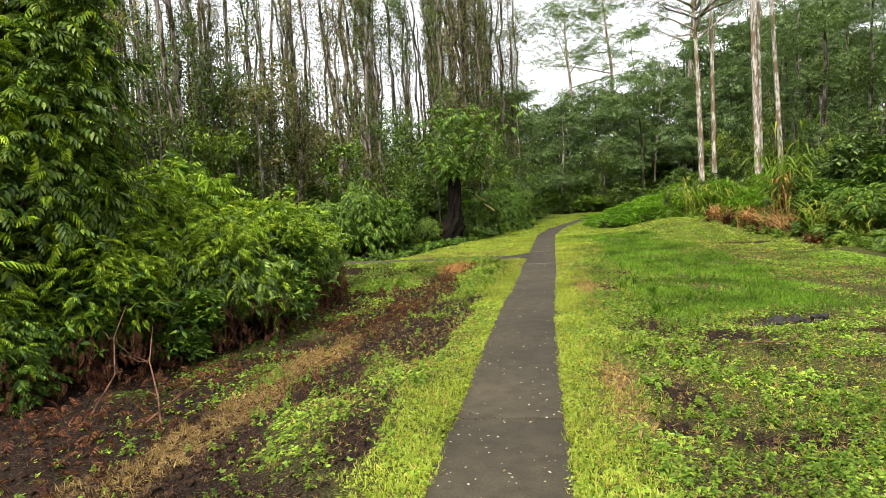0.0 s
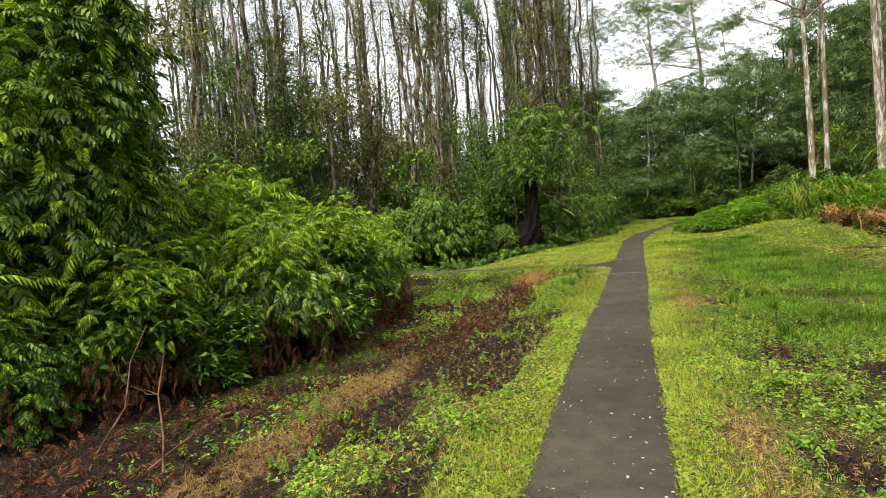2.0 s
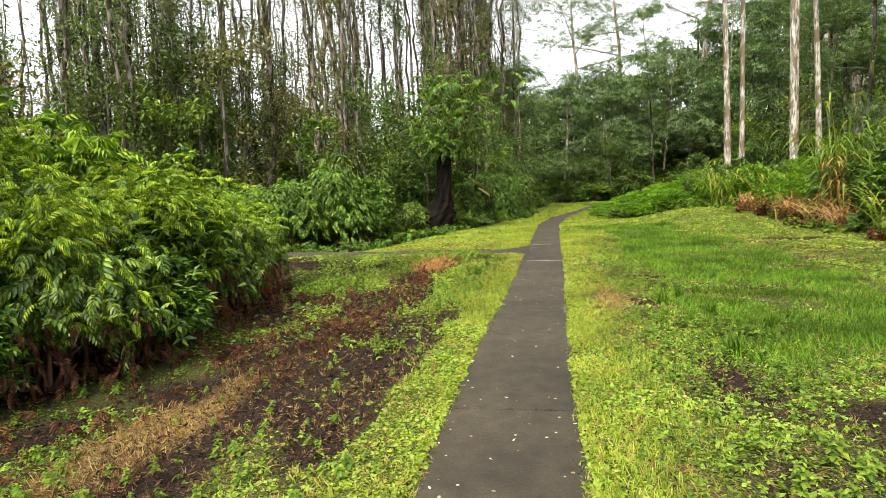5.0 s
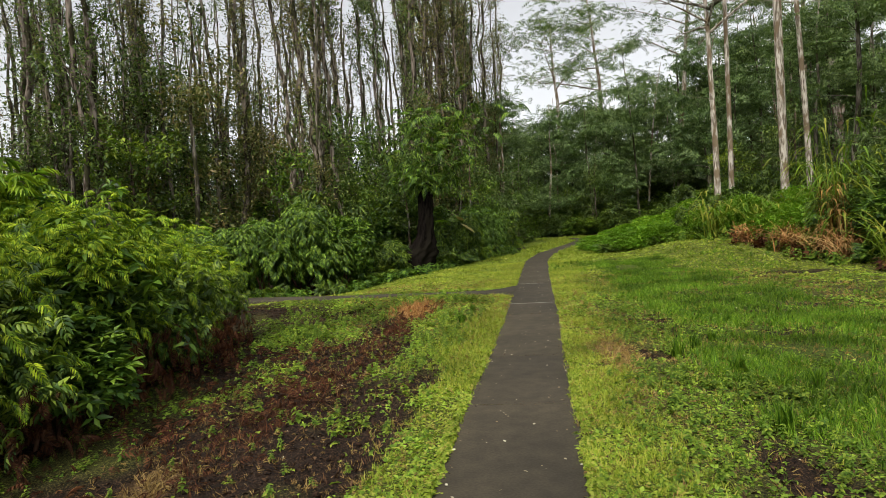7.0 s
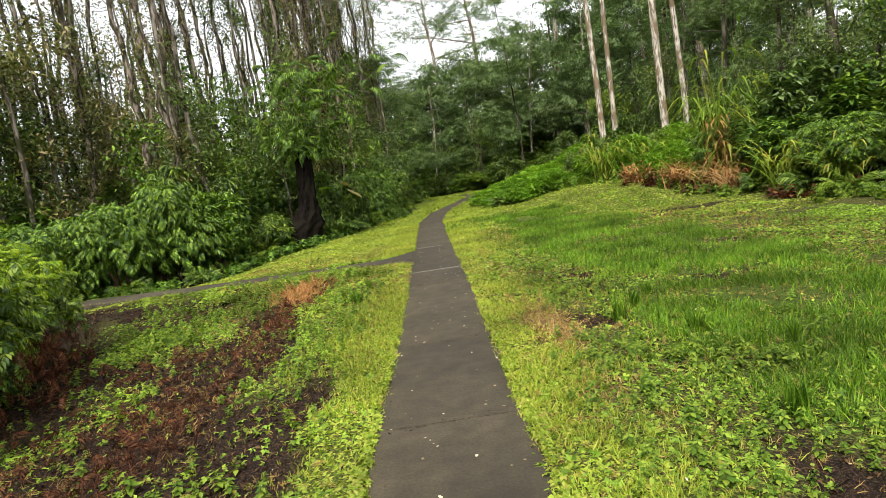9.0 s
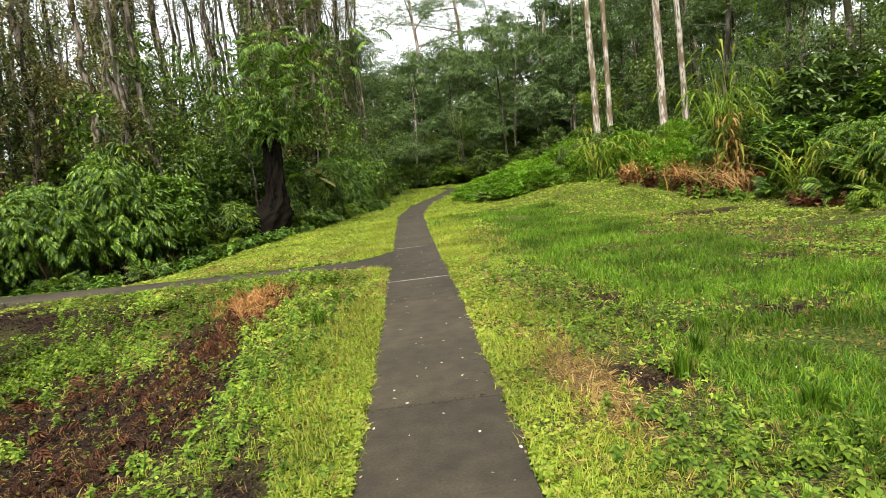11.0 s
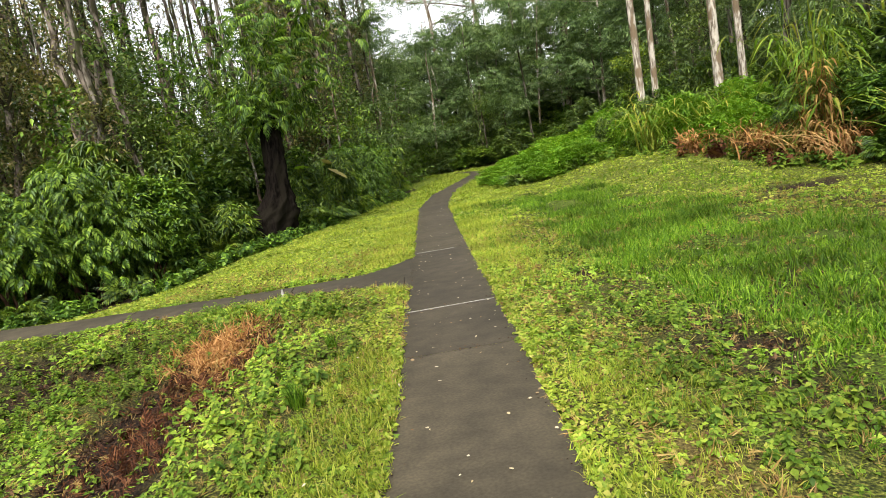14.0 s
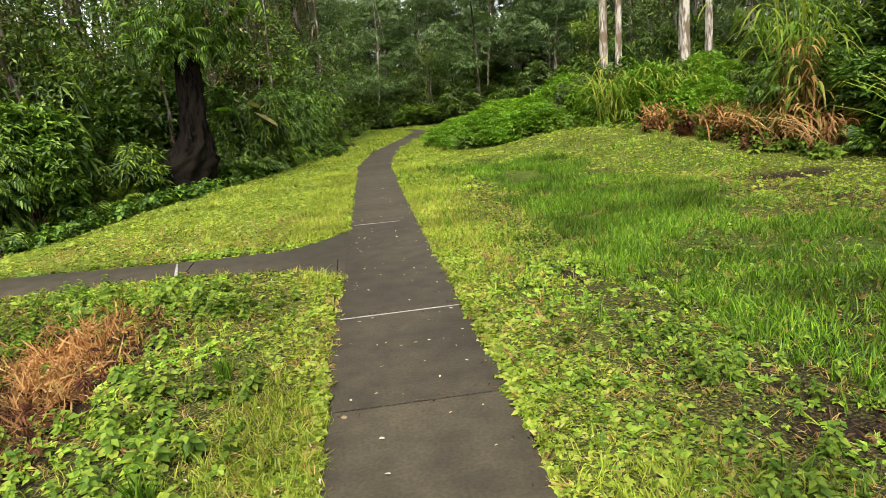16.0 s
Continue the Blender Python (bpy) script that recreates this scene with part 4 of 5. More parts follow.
def thickets():
    r = np.random.default_rng(33)
    # fern thicket beside the trail
    fern = [make_shrub("fern_shrub", "dense mounded green ferns with rusty dead fronds below", 500 + k, 1.5, 2.4, M_FERN, FROND, 2100, 0.25, 16, None, 0.0, 18, 0.4, M_RUST, 0.27, ((M_WILLOW, DROOP, 1500, 0.24), (M_BROAD, WHORL_BROAD, 1700, 0.16), (M_WILLOW, DROOP, 1500, 0.23))[k], True, lobe_r=(0.24, 0.42)) for k in range(3)]
    back = [make_shrub("fern_shrub", "dense mounded green ferns in the thicket", 510 + k, 1.5, 2.4, M_FERN, FROND_LOW, 560, 0.38, 8, None, 0.05, 12, 0.4, None, 0.1, (M_FERN, WHORL, 300, 0.24)) for k in range(2)]
    mixed = [make_shrub("shrub", "leafy dark green shrub tangled in the fern thicket", 520 + k, 1.4, 2.2, M_BROAD, (WHORL_BROAD, DROOP)[k], (1900, 1300)[k], (0.18, 0.27)[k], 12, None, -0.2, 22, 0.4, lobe_r=(0.18, 0.32)) for k in range(2)]
    put_shrubs(fern, [(-3.2, 11.9, 0.95, 1.05), (-3.1, 13.6, 0.95, 1.1), (-3.2, 15.4, 0.9, 1.0), (-4.5, 10.5, 1.0, 1.15), (-5.1, 12.6, 1.15, 1.4), (-3.5, 17.0, 0.85, 0.85), (-5.6, 10.2, 1.05, 1.1), (-4.0, 9.9, 0.85, 0.95), (-5.0, 8.6, 0.9, 0.85)], "fern thicket", r)
    put_shrubs(back, [(-5.2, 15.2, 1.15, 1.3), (-5.0, 18.2, 0.9, 0.85), (-7.5, 9.0, 1.2, 1.2), (-7.4, 14.2, 1.25, 1.5), (-6.6, 17.6, 1.1, 0.95), (-6.6, 7.2, 1.0, 0.9), (-8.6, 6.6, 1.2, 1.1)], "fern thicket", r)
    put_shrubs(mixed, [(-2.8, 12.8, 0.8, 0.7), (-3.0, 14.8, 0.8, 0.7), (-4.0, 10.9, 0.8, 0.8), (-4.4, 9.0, 0.7, 0.55), (-3.4, 10.7, 0.7, 0.65), (-3.6, 16.8, 0.75, 0.7)], "fern thicket", r)
    discard(fern + mixed + back)
    # tall fern-hung tree
    t = make_shrub("tree", "tall dark tree draped in hanging ferns", 540, 2.0, 8.4, M_FERNDK, DROOP, 5200, 0.36, 14, M_BROWNBARK, -0.1, 60, 0.4, None, 0.2, (M_FERN, FROND, 1400, 0.42), base_r=0.07, lobe_r=(0.16, 0.28))
    t.matrix_basis = pose(-5.2, 9.9, -0.3)
    tagged(t, category="tree")
    # shrubs along the forest edge
    kinds = ((M_BROAD, DROOP, 2100, 0.25), (M_BROAD, WHORL_BROAD, 2200, 0.19), (M_BROAD, DROOP, 1700, 0.28), (M_WILLOW, WHORL, 1500, 0.26))
    edge = [make_shrub("shrub", "lush dark green shrub with long drooping leaves", 600 + k, 1.6, 2.6, m, tm, n, sz, 5, M_STEM, -0.3, 26, 0.4, None, 0.13, lobe_r=(0.16, 0.30)) for k, (m, tm, n, sz) in enumerate(kinds)]
    rows = [(-4.4, 26.6, 1.15, 1.35), (-3.1, 27.3, 0.8, 1.1), (-5.7, 25.9, 1.1, 1.15), (-3.9, 28.5, 1.15, 1.6), (-7.1, 25.8, 1.15, 1.05), (-3.4, 31.6, 0.9, 1.2), (-8.9, 26.0, 1.2, 1.1), (0.5, 32.9, 0.8, 0.95), (1.1, 35.2, 0.95, 1.1), (-0.9, 33.5, 1.0, 1.4), (1.5, 37.6, 0.9, 1.2), (2.0, 41.0, 1.1, 1.2), (1.6, 39.2, 1.0, 1.3), (-10.8, 26.2, 1.2, 1.1), (-9.6, 19.0, 1.3, 1.1), (-5.0, 28.0, 1.2, 0.9), (-6.6, 27.6, 1.2, 0.9), (-8.2, 28.0, 1.2, 0.9), (-10.0, 28.4, 1.2, 0.9), (-2.3, 29.4, 0.9, 0.7), (-12.5, 27.6, 1.2, 1.0)]
    put_shrubs(edge, rows, "forest edge shrubs", r)
    put_shrubs(edge, [(12.9, 26.3, 1.0, 0.8), (13.0, 24.0, 1.0, 0.75), (12.9, 21.6, 1.0, 0.75), (13.6, 19.0, 1.1, 0.8), (13.2, 16.2, 1.0, 0.8)], "bank shrubs", r)
    discard(edge)
    plain = [make_shrub("shrub", "dark green leafy undergrowth shrub", 660 + k, 1.6, 2.6, (M_FOREST, M_BROAD, M_WILLOW)[k], WHORL_BROAD, 900, 0.28, 6, M_BROWNBARK, -0.3, 22, 0.4, lobe_r=(0.17, 0.32)) for k in range(3)]
    under = strew(r, 95, (-34, 3, 14, 46), 1.45, lambda x, y: (x < -1.5 + 0.1 * (y - 32) and y > 31.5 - 0.2 * (x + 2)) or (x < -9.5 and abs(y - float(branch_mid(x))) > 1.8))
    put_shrubs(plain, [(x, y, r.uniform(0.9, 1.5), r.uniform(0.9, 1.6)) for x, y in under], "forest undergrowth", r)
    far = strew(r, 44, (3, 44, 49, 66), 2.2, lambda x, y: abs(x - float(pcx(min(y, 62)))) > 3.6 or y > 62)
    far += [(2.0, 62), (3.6, 64), (5.0, 63.5), (6.6, 64.5), (8.2, 63), (9.8, 62), (11.2, 60), (4.2, 66.5), (7.4, 67), (10.4, 66), (12.6, 57.5), (1.2, 57)]
    put_shrubs(plain, [(x, y, r.uniform(0.9, 1.4), r.uniform(0.6, 1.2)) for x, y in far], "forest undergrowth", r)
    row = [(3 + 1.9 * k + r.uniform(-0.6, 0.6), 69.5 + r.uniform(-1.5, 2.0) - 0.35 * max(0, k - 6)) for k in range(20)]
    place_joined("far_undergrowth", "far dark undergrowth closing the forest floor", plain, row, r, 1.2, 1.7)
    bank = [(14.2, 28.5), (15.0, 25.5), (15.0, 22.2), (16.5, 30), (17.5, 27), (17.0, 19.5), (15.5, 16.5), (18, 23), (19.5, 33), (20, 29), (14.5, 13), (15.5, 34), (17, 37), (19, 40), (15, 42), (14.5, 37.5), (16.5, 40), (17.5, 43.5), (21, 36), (22, 40), (20.5, 44), (24, 43), (14.5, 46), (18, 48), (22, 48)]
    finer = [make_shrub("shrub", "green leafy shrub on the bank", 680 + k, 1.6, 2.6, (M_WILLOW, M_FOREST, M_BROAD)[k], (WHORL, WHORL_BROAD, WHORL_BROAD)[k], (1100, 1300, 1300)[k], 0.2, 6, M_BROWNBARK, -0.3, 22, 0.4, lobe_r=(0.17, 0.3)) for k in range(3)]
    put_shrubs(finer, [(x, y, r.uniform(0.95, 1.35), r.uniform(0.8, 1.3)) for x, y in bank] + [(10.8, 31.7, 0.65, 0.72), (11.5, 32.0, 0.7, 0.85), (10.1, 32.6, 0.55, 0.6), (12.6, 31.2, 0.7, 0.7)], "bank shrubs", r)
    discard(plain + finer)
    # bright low vines on the mound
    vine = [make_shrub("shrub", "bright green low spreading vine mound", 640 + k, 1.6, 0.9, M_BRIGHT, WHORL_BROAD, 1900, 0.13, 6, M_STEM, 0.0, 9, 0.5) for k in range(2)]
    rows = [(7.0, 34.4, 0.7, 0.7), (7.9, 33.4, 0.9, 0.9), (9.0, 32.7, 1.0, 1.3), (10.4, 32.2, 1.0, 2.1), (8.2, 35.4, 1.1, 1.3), (9.8, 34.6, 1.1, 1.7), (7.2, 37.2, 1.0, 1.0), (9.2, 37.6, 1.2, 1.6), (11.3, 35.3, 1.2, 2.2), (11.6, 31.0, 1.0, 2.4), (12.3, 29.0, 1.0, 1.6), (8.6, 40.5, 1.1, 1.1), (10.8, 40.0, 1.3, 1.5), (10.2, 44.0, 1.4, 1.2), (12.8, 38.5, 1.4, 2.2), (12.2, 33.0, 1.0, 2.6), (13.6, 30.6, 1.0, 2.2), (12.5, 44, 1.5, 1.6), (13, 48, 1.6, 1.6)]
    put_shrubs(vine, [(x, y, s, sz * 0.74) for x, y, s, sz in rows], "vine mound", r)
    discard(vine)


thickets()


def stump():
    """Black fibrous trunk with a swollen foot, ferns growing from its top."""
    r = np.random.default_rng(50)
    root = new("tree_stump")
    z = np.concatenate([np.linspace(-0.2, 1.4, 17), np.linspace(1.5, 3.5, 18)])
    rad = np.interp(z, [-0.2, 0.0, 0.4, 0.8, 1.15, 1.45, 1.65, 2.6, 3.5], [0.56, 0.70, 0.72, 0.60, 0.40, 0.30, 0.265, 0.25, 0.24])
    P = np.column_stack([0.10 * np.sin(z * 1.3), 0.06 * np.cos(z * 1.7), z])
    V, T = tube(P, rad, 36)
    a = np.arctan2(V[:, 1], V[:, 0])
    f = 1 + 0.08 * np.sin(5 * a + 2.3 * V[:, 2]) + 0.06 * np.sin(9 * a - 3 * V[:, 2]) + 0.05 * np.sin(17 * a + 6 * V[:, 2]) + 0.05 * r.normal(size=len(V))
    f = f + 0.05 * np.exp(-((V[:, 2] - 0.6) / 0.4) ** 2) * np.sin(3 * a + 0.6)
    V[:, :2] *= f[:, None] * np.array([1.12, 1.0])
    V[:, 0] += 0.15 + 0.18 * np.clip(V[:, 2], 0, None) - 0.34 * np.exp(-((V[:, 2] - 0.3) / 0.6) ** 2)
    part("trunk", (V, T), M_STUMP, root, smooth=False)
    n = 420
    z = r.uniform(3.2, 6.2, n)
    w = 0.45 + 0.35 * (z - 3.2)
    P = np.column_stack([0.15 + 0.18 * z + w * r.normal(0, 0.9, n), w * r.normal(0, 0.9, n), z])
    part("fern_tuft", stamp(FROND, P, rot(r.uniform(0, 6.28, n), r.normal(0.0, 0.4, n), 0), r.uniform(0.3, 0.8, n)), M_BROAD, root, "green ferns sprouting from the trunk top")
    root.matrix_basis = pose(-1.12, 30.3, -0.2)
    tagged(root, "thick black fibrous tree trunk with swollen base, overgrown by ferns", "tree stump")


stump()


M_PALELEAF = leaf_mat("pale_yellow_leaf", [(0.26, 0.24, 0.08), (0.36, 0.32, 0.13)], 0.3)


def big_leaf_plant(x, y):
    root = new("large_leaf_plant")
    for k, (yaw, pit, z, ln) in enumerate([(-1.9, -0.55, 1.75, 0.75), (-0.4, -0.35, 2.05, 0.55), (1.3, 0.1, 1.85, 0.6)]):
        tip = np.array([0.25 * math.cos(yaw + 1.57), 0.25 * math.sin(yaw + 1.57), z])
        st = part("stalk", tube([(0, 0, -0.1), tip * np.array([0.4, 0.4, 0.6]), tip], [0.022, 0.018, 0.012], 6), M_BROAD, root)
        part("leaf_blade", stamp(ROUND, [tip], rot([yaw], pit, 0.15 * k), [ln]), M_PALELEAF if k < 2 else M_BRIGHT, root, "broad pale yellow blade" if k < 2 else "")
    root.matrix_basis = pose(x, y, float(ground_z(x, y)))
    tagged(root, "large-leaved plant with broad yellowing blades", "plant")


big_leaf_plant(0.45, 32.2)


def cane(x, y, seed, count, height, mat, label, lean=0.35, name="cane_clump"):
    r = np.random.default_rng(seed)
    root = new(name)
    Vs = []
    for k in range(count):
        a, b = r.uniform(0, 6.28), r.uniform(0, 0.45)
        h, l = height * r.uniform(0.55, 1.05), lean * r.uniform(0.2, 1.3)
        s = np.linspace(0, 1, 6)
        d = np.array([math.cos(a), math.sin(a), 0])
        P = np.array([b * math.cos(a * 1.7), b * math.sin(a * 1.7), 0]) + np.outer(s * s * l * h, d) + np.outer(h * (s - 0.25 * l * s ** 3), [0, 0, 1])
        w = np.cross(d, [0, 0, 1]) * (0.018 * (1 - s ** 2) + 0.003)[:, None]
        Vq = np.concatenate([P - w, P + w + np.array([0, 0, 0.01])])
        Tq = np.array([t for i in range(5) for t in ((i, 6 + i, 7 + i), (i, 7 + i, i + 1))])
        Vs.append((Vq, Tq))
        for q in range(5):
            i = r.integers(1, 6)
            aa = a + r.uniform(-1.5, 1.5)
            dd = np.array([math.cos(aa), math.sin(aa), 0])
            Lp = P[i] + np.outer(s * 0.8, dd) * height * 0.22 + np.outer(0.5 * s - 0.95 * s * s, [0, 0, 1]) * height * 0.22
            w = np.cross(dd, [0, 0, 1]) * (min(0.026, 0.007 + 0.006 * height) * np.sin(np.pi * (0.15 + 0.85 * s)) + 0.002)[:, None]
            Vs.append((np.concatenate([Lp - w, Lp + w]), Tq))
    part("leaf_mass", join(*Vs), mat, root, kind="stuff")
    root.matrix_basis = pose(x, y, float(ground_z(x, y)) - 0.05)
    return tagged(root, label, "tall grass", "cane clumps")


def fern_clump(seed):
    r = np.random.default_rng(seed)
    root = new("fern")
    n = 56
    a = r.uniform(0, 6.28, n)
    P = np.column_stack([0.2 * np.cos(a), 0.2 * np.sin(a), r.uniform(0, 0.25, n)])
    V, T = stamp(FROND, P, rot(a - 1.57 + r.normal(0, 0.3, n), r.uniform(0.35, 1.1, n), r.normal(0, 0.2, n)), r.uniform(0.32, 0.66, n))
    part("fronds", (V, T), (M_BROAD, M_WILLOW, M_WEED)[seed % 3], root, kind="stuff")
    return tagged(root, "clump of arching green sword ferns on the bank", "fern")


def canes():
    r = np.random.default_rng(61)
    cane(12.1, 25.7, 1, 20, 4.9, M_CANE, "tall green and yellow cane grass clump", 0.36)
    cane(12.7, 26.7, 2, 18, 3.9, M_CANE, "tall green and yellow cane grass clump", 0.42)
    cane(12.0, 25.5, 3, 40, 2.2, M_DEADCANE, "dry rust-orange cane grass clump", 0.16)
    for k, (x, y) in enumerate([(10.7, 28.7), (11.5, 27.6), (11.2, 26.6), (11.5, 25.5), (11.9, 26.8), (11.7, 24.4)]):
        cane(x, y, 10 + k, 46, r.uniform(0.7, 1.15), (M_STRAW, M_DEADCANE, M_CANE, M_HEAP)[(3, 1, 3, 0, 2, 3)[k]], "dry rust-orange grass clump at the lawn's edge", 0.9, "grass_clump")
    for k, (x, y) in enumerate([(10.3, 30.2), (11.7, 29.7), (12.4, 30.9), (12.0, 22.8), (12.2, 21.0)]):
        cane(x, y, 30 + k, 50, r.uniform(1.2, 1.9), M_CANE, "leafy green grass clump on the bank", 0.8, "grass_clump")
    protos = [fern_clump(70 + k) for k in range(3)]
    spots = [(6.9, 33.3), (7.7, 32.9), (8.3, 34.2), (9.3, 33.9), (7.4, 35.6), (10.6, 33.6), (8.8, 32.2), (9.7, 31.6), (10.4, 31.0), (10.9, 30.0), (11.3, 29.0), (11.9, 28.6), (12.0, 27.4), (12.3, 24.6), (11.9, 23.6), (12.0, 22.0), (11.8, 20.6), (12.2, 19.4), (11.7, 18.2), (12.4, 17.0), (12.8, 25.4), (12.6, 29.8), (11.4, 31.6), (13.0, 23.0), (13.0, 20.4), (10.2, 33.0)]
    for k, (x, y) in enumerate(spots):
        sc = r.uniform(0.6, 0.95)
        ob = copy_thing(protos[k % 3], pose(x, y, float(ground_z(x, y)) - 0.03, 0, 0, r.uniform(0, 360)))
        ob.scale = (sc, sc, sc * r.uniform(0.9, 1.2))
        ob["group"] = "bank ferns"
    for k, (x, y, sc) in enumerate([(0.25, 32.0, 2.0), (0.95, 33.7, 2.2), (1.5, 35.6, 2.0), (-0.2, 31.5, 1.6), (-2.3, 29.6, 1.7), (1.9, 37.8, 2.2), (2.2, 40.2, 2.2), (-2.0, 28.6, 1.4), (0.3, 34.6, 2.6), (2.8, 44.0, 2.2), (-5.4, 27.0, 2.4), (-7.6, 27.2, 2.4), (-4.9, 24.9, 1.2), (-1.6, 31.2, 2.0), (0.6, 32.8, 1.8), (1.2, 34.6, 1.8), (0.0, 32.9, 2.2), (1.7, 36.7, 1.8), (-2.7, 28.0, 1.6), (-2.4, 27.4, 1.3), (-3.3, 25.9, 1.2)]):
        ob = copy_thing(protos[(0, 1)[k % 2]], pose(x, y, float(ground_z(x, y)) - 0.03, 0, 0, r.uniform(0, 360)))
        sc = sc * 0.66
        ob.scale = (sc, sc, sc * r.uniform(1.0, 1.4))
        ob["group"] = "forest edge ferns"
        tagged(ob, "large clump of arching dark green ferns at the forest edge")
    discard(protos)


canes()


# ---- ground cover ----
def cover(name, label, n, tmpls, box, weight, size, mat, seed, tilt=0.15, lift=0.0, rim=-0.03):
    """Strews small plants over the ground by a weight of place."""
    r = np.random.default_rng(seed)
    m = int(n * (4 if rim > -0.05 else 40))
    x, y = r.uniform(box[0], box[1], m), r.uniform(box[2], box[3], m)
    keep = (r.uniform(0, 1, m) < weight(x, y)) & ~on_path(x, y, rim)
    x, y = x[keep][:n], y[keep][:n]
    z = np.where(on_path(x, y, 0.03), -0.01 if rim > -0.05 else 0.0, ground_z(x, y)) + lift
    parts = []
    for k, tm in enumerate(tmpls):
        s = slice(k, None, len(tmpls))
        c = len(x[s])
        sc = size * r.uniform(0.55, 1.3, c) * (1 + 0.03 * np.clip(y[s] - 12, 0, 30))
        parts.append(stamp(tm, np.column_stack([x[s], y[s], z[s]]), rot(r.uniform(0, 6.28, c), r.normal(0, tilt, c), r.normal(0, tilt, c)), sc))
    V, T = join(*parts)
    return tagged(new(name, np_mesh(name, V, None, T, mat)), label, "ground cover", kind="stuff")


def strip(x, y, a, b):
    return smooth01(b, a, np.abs(x - pcx(y)) + 0.15 * wav(x, y, 6, 12))


def turf(x, y):
    return np.clip(1 - soil_mask(x, y) * 0.84 - 0.4 * straw_mask(x, y), 0, 1)


NEAR = (-3.2, 10.8, 3.8, 22.0)
FAR = (-5.0, 12.0, 20.0, 36.0)
cover("groundcover", "lime-green low leafy cover along the path", 60000, [CLOVER], (-0.6, 5.4, 4.5, 27), lambda x, y: turf(x, y) * (0.08 + strip(x, y, 0.62, 1.15)), 0.027, M_LIME, 1, 0.4)
cover("grass", "short lime-green grass along the path", 26000, TUFTS, (-0.2, 5.4, 4.5, 30), lambda x, y: turf(x, y) * (0.10 + strip(x, y, 0.65, 1.5)) * smooth01(-0.7, 0.4, wav(x, y, 5, 11, 6)), 0.062, M_LIME, 2, 0.3)
cover("groundcover", "clover-like green weeds over the lawn", 62000, [CLOVER], NEAR, lambda x, y: turf(x, y) * (1 - 0.65 * lush_mask(x, y)) * (0.45 + 0.55 * wav(x, y, 5, 11, 2)), 0.035, M_CLOVER, 3, 0.4)
cover("grass", "lush mid-green lawn grass", 32000, TUFTS, (3.6, 10.0, 9, 29), lambda x, y: turf(x, y) * (0.05 + 0.95 * lush_mask(x, y)) * (0.5 + 0.5 * wav(x, y, 6, 12, 8)), 0.088, M_GRASS, 4, 0.3)
cover("groundcover", "lime-green leafy cover on the far lawn", 34000, [CLOVER, CLOVER, TUFTS[0]], FAR, lambda x, y: turf(x, y) * (0.9 - 0.8 * lush_mask(x, y)) * (y > 19), 0.040, M_LIME, 5, 0.4)
cover("groundcover", "lime-green verge growth along the far path", 5000, [CLOVER, TUFTS[1]], (1.5, 11.5, 33, 60), lambda x, y: (np.abs(x - pcx(y)) < 2.4) * (np.abs(x - pcx(y)) > 0.5), 0.085, M_LIME, 25)
cover("weeds", "soft broad-leaved green weeds standing in the lawn", 3400, WEEDS, (-2.6, 6.0, 4, 21), lambda x, y: (0.15 + 0.85 * smooth01(0.2, 0.9, wav(x, y, 4, 10, 7))) * np.clip(1 - 0.8 * lush_mask(x, y) - 0.6 * straw_mask(x, y), 0, 1) * smooth01(0.7, 1.2, np.abs(x - pcx(y))) * (1 - 0.5 * soil_mask(x, y)), 0.085, M_WEED, 6)
def herb_spots(x, y):
    """Beds of taller broad-leaved herbs on both verges and over the turned soil."""
    v = 0.0
    for cx, cy, rx, ry in ((1.25, 17.3, 0.55, 1.1), (0.95, 15.2, 0.5, 0.8), (1.3, 19.3, 0.5, 0.5), (0.3, 20.05, 1.0, 0.35), (-1.4, 19.8, 0.8, 0.4), (0.5, 12.6, 0.5, 0.8), (0.2, 14.0, 0.45, 0.6), (-0.9, 14.6, 0.6, 1.0), (-1.6, 17.4, 0.5, 0.7), (4.0, 15.9, 0.45, 0.8), (3.75, 17.4, 0.4, 0.6), (4.2, 12.8, 0.4, 0.6), (3.9, 9.0, 0.5, 0.7), (4.6, 7.6, 0.7, 0.6)):
        v = np.maximum(v, np.exp(-(((x - cx) / rx) ** 2 + ((y - cy) / ry) ** 2) ** 1.5))
    return v * smooth01(-0.6, 0.3, wav(x, y, 4, 12, 27))


cover("weeds", "taller soft green broad-leaved herbs in loose beds", 1500, WEEDS, (-3.4, 5.6, 5.5, 21), lambda x, y: herb_spots(x, y) * (np.abs(x - pcx(y)) > 0.66), 0.115, M_WEED, 46, 0.3)
cover("groundcover", "deep green creeping herb carpet", 11000, [CLOVER], (-3.4, 5.8, 5.5, 21), lambda x, y: np.clip(0.9 * herb_spots(x + 0.3, y - 0.35), 0, 1) * (np.abs(x - pcx(y)) > 0.8), 0.036, M_CLOVER, 47, 0.4, 0.02)
cover("groundcover", "lime-green leaves spilling over the path's edge", 6500, [CLOVER], (1.0, 4.0, 4.5, 27), lambda x, y: np.exp(-((np.abs(x - pcx(y)) - HALF - 0.025) / 0.03) ** 2) * smooth01(-0.9, 0.5, wav(x, y, 7, 12, 31)), 0.03, M_LIME, 48, 0.4, 0.012, -0.06)
cover("weeds", "low dark herbs along the forest edge", 2300, WEEDS, (-7, 3.6, 23.4, 39), lambda x, y: smooth01(-0.4, 0.2, y - edge_y(x)) * smooth01(2.4, 1.0, y - edge_y(x)) * smooth01(-0.5, 0.7, wav(x, y, 3, 10, 21)) * (np.abs(y - branch_mid(x)) > 0.8), 0.19, M_BROAD, 26, 0.35)


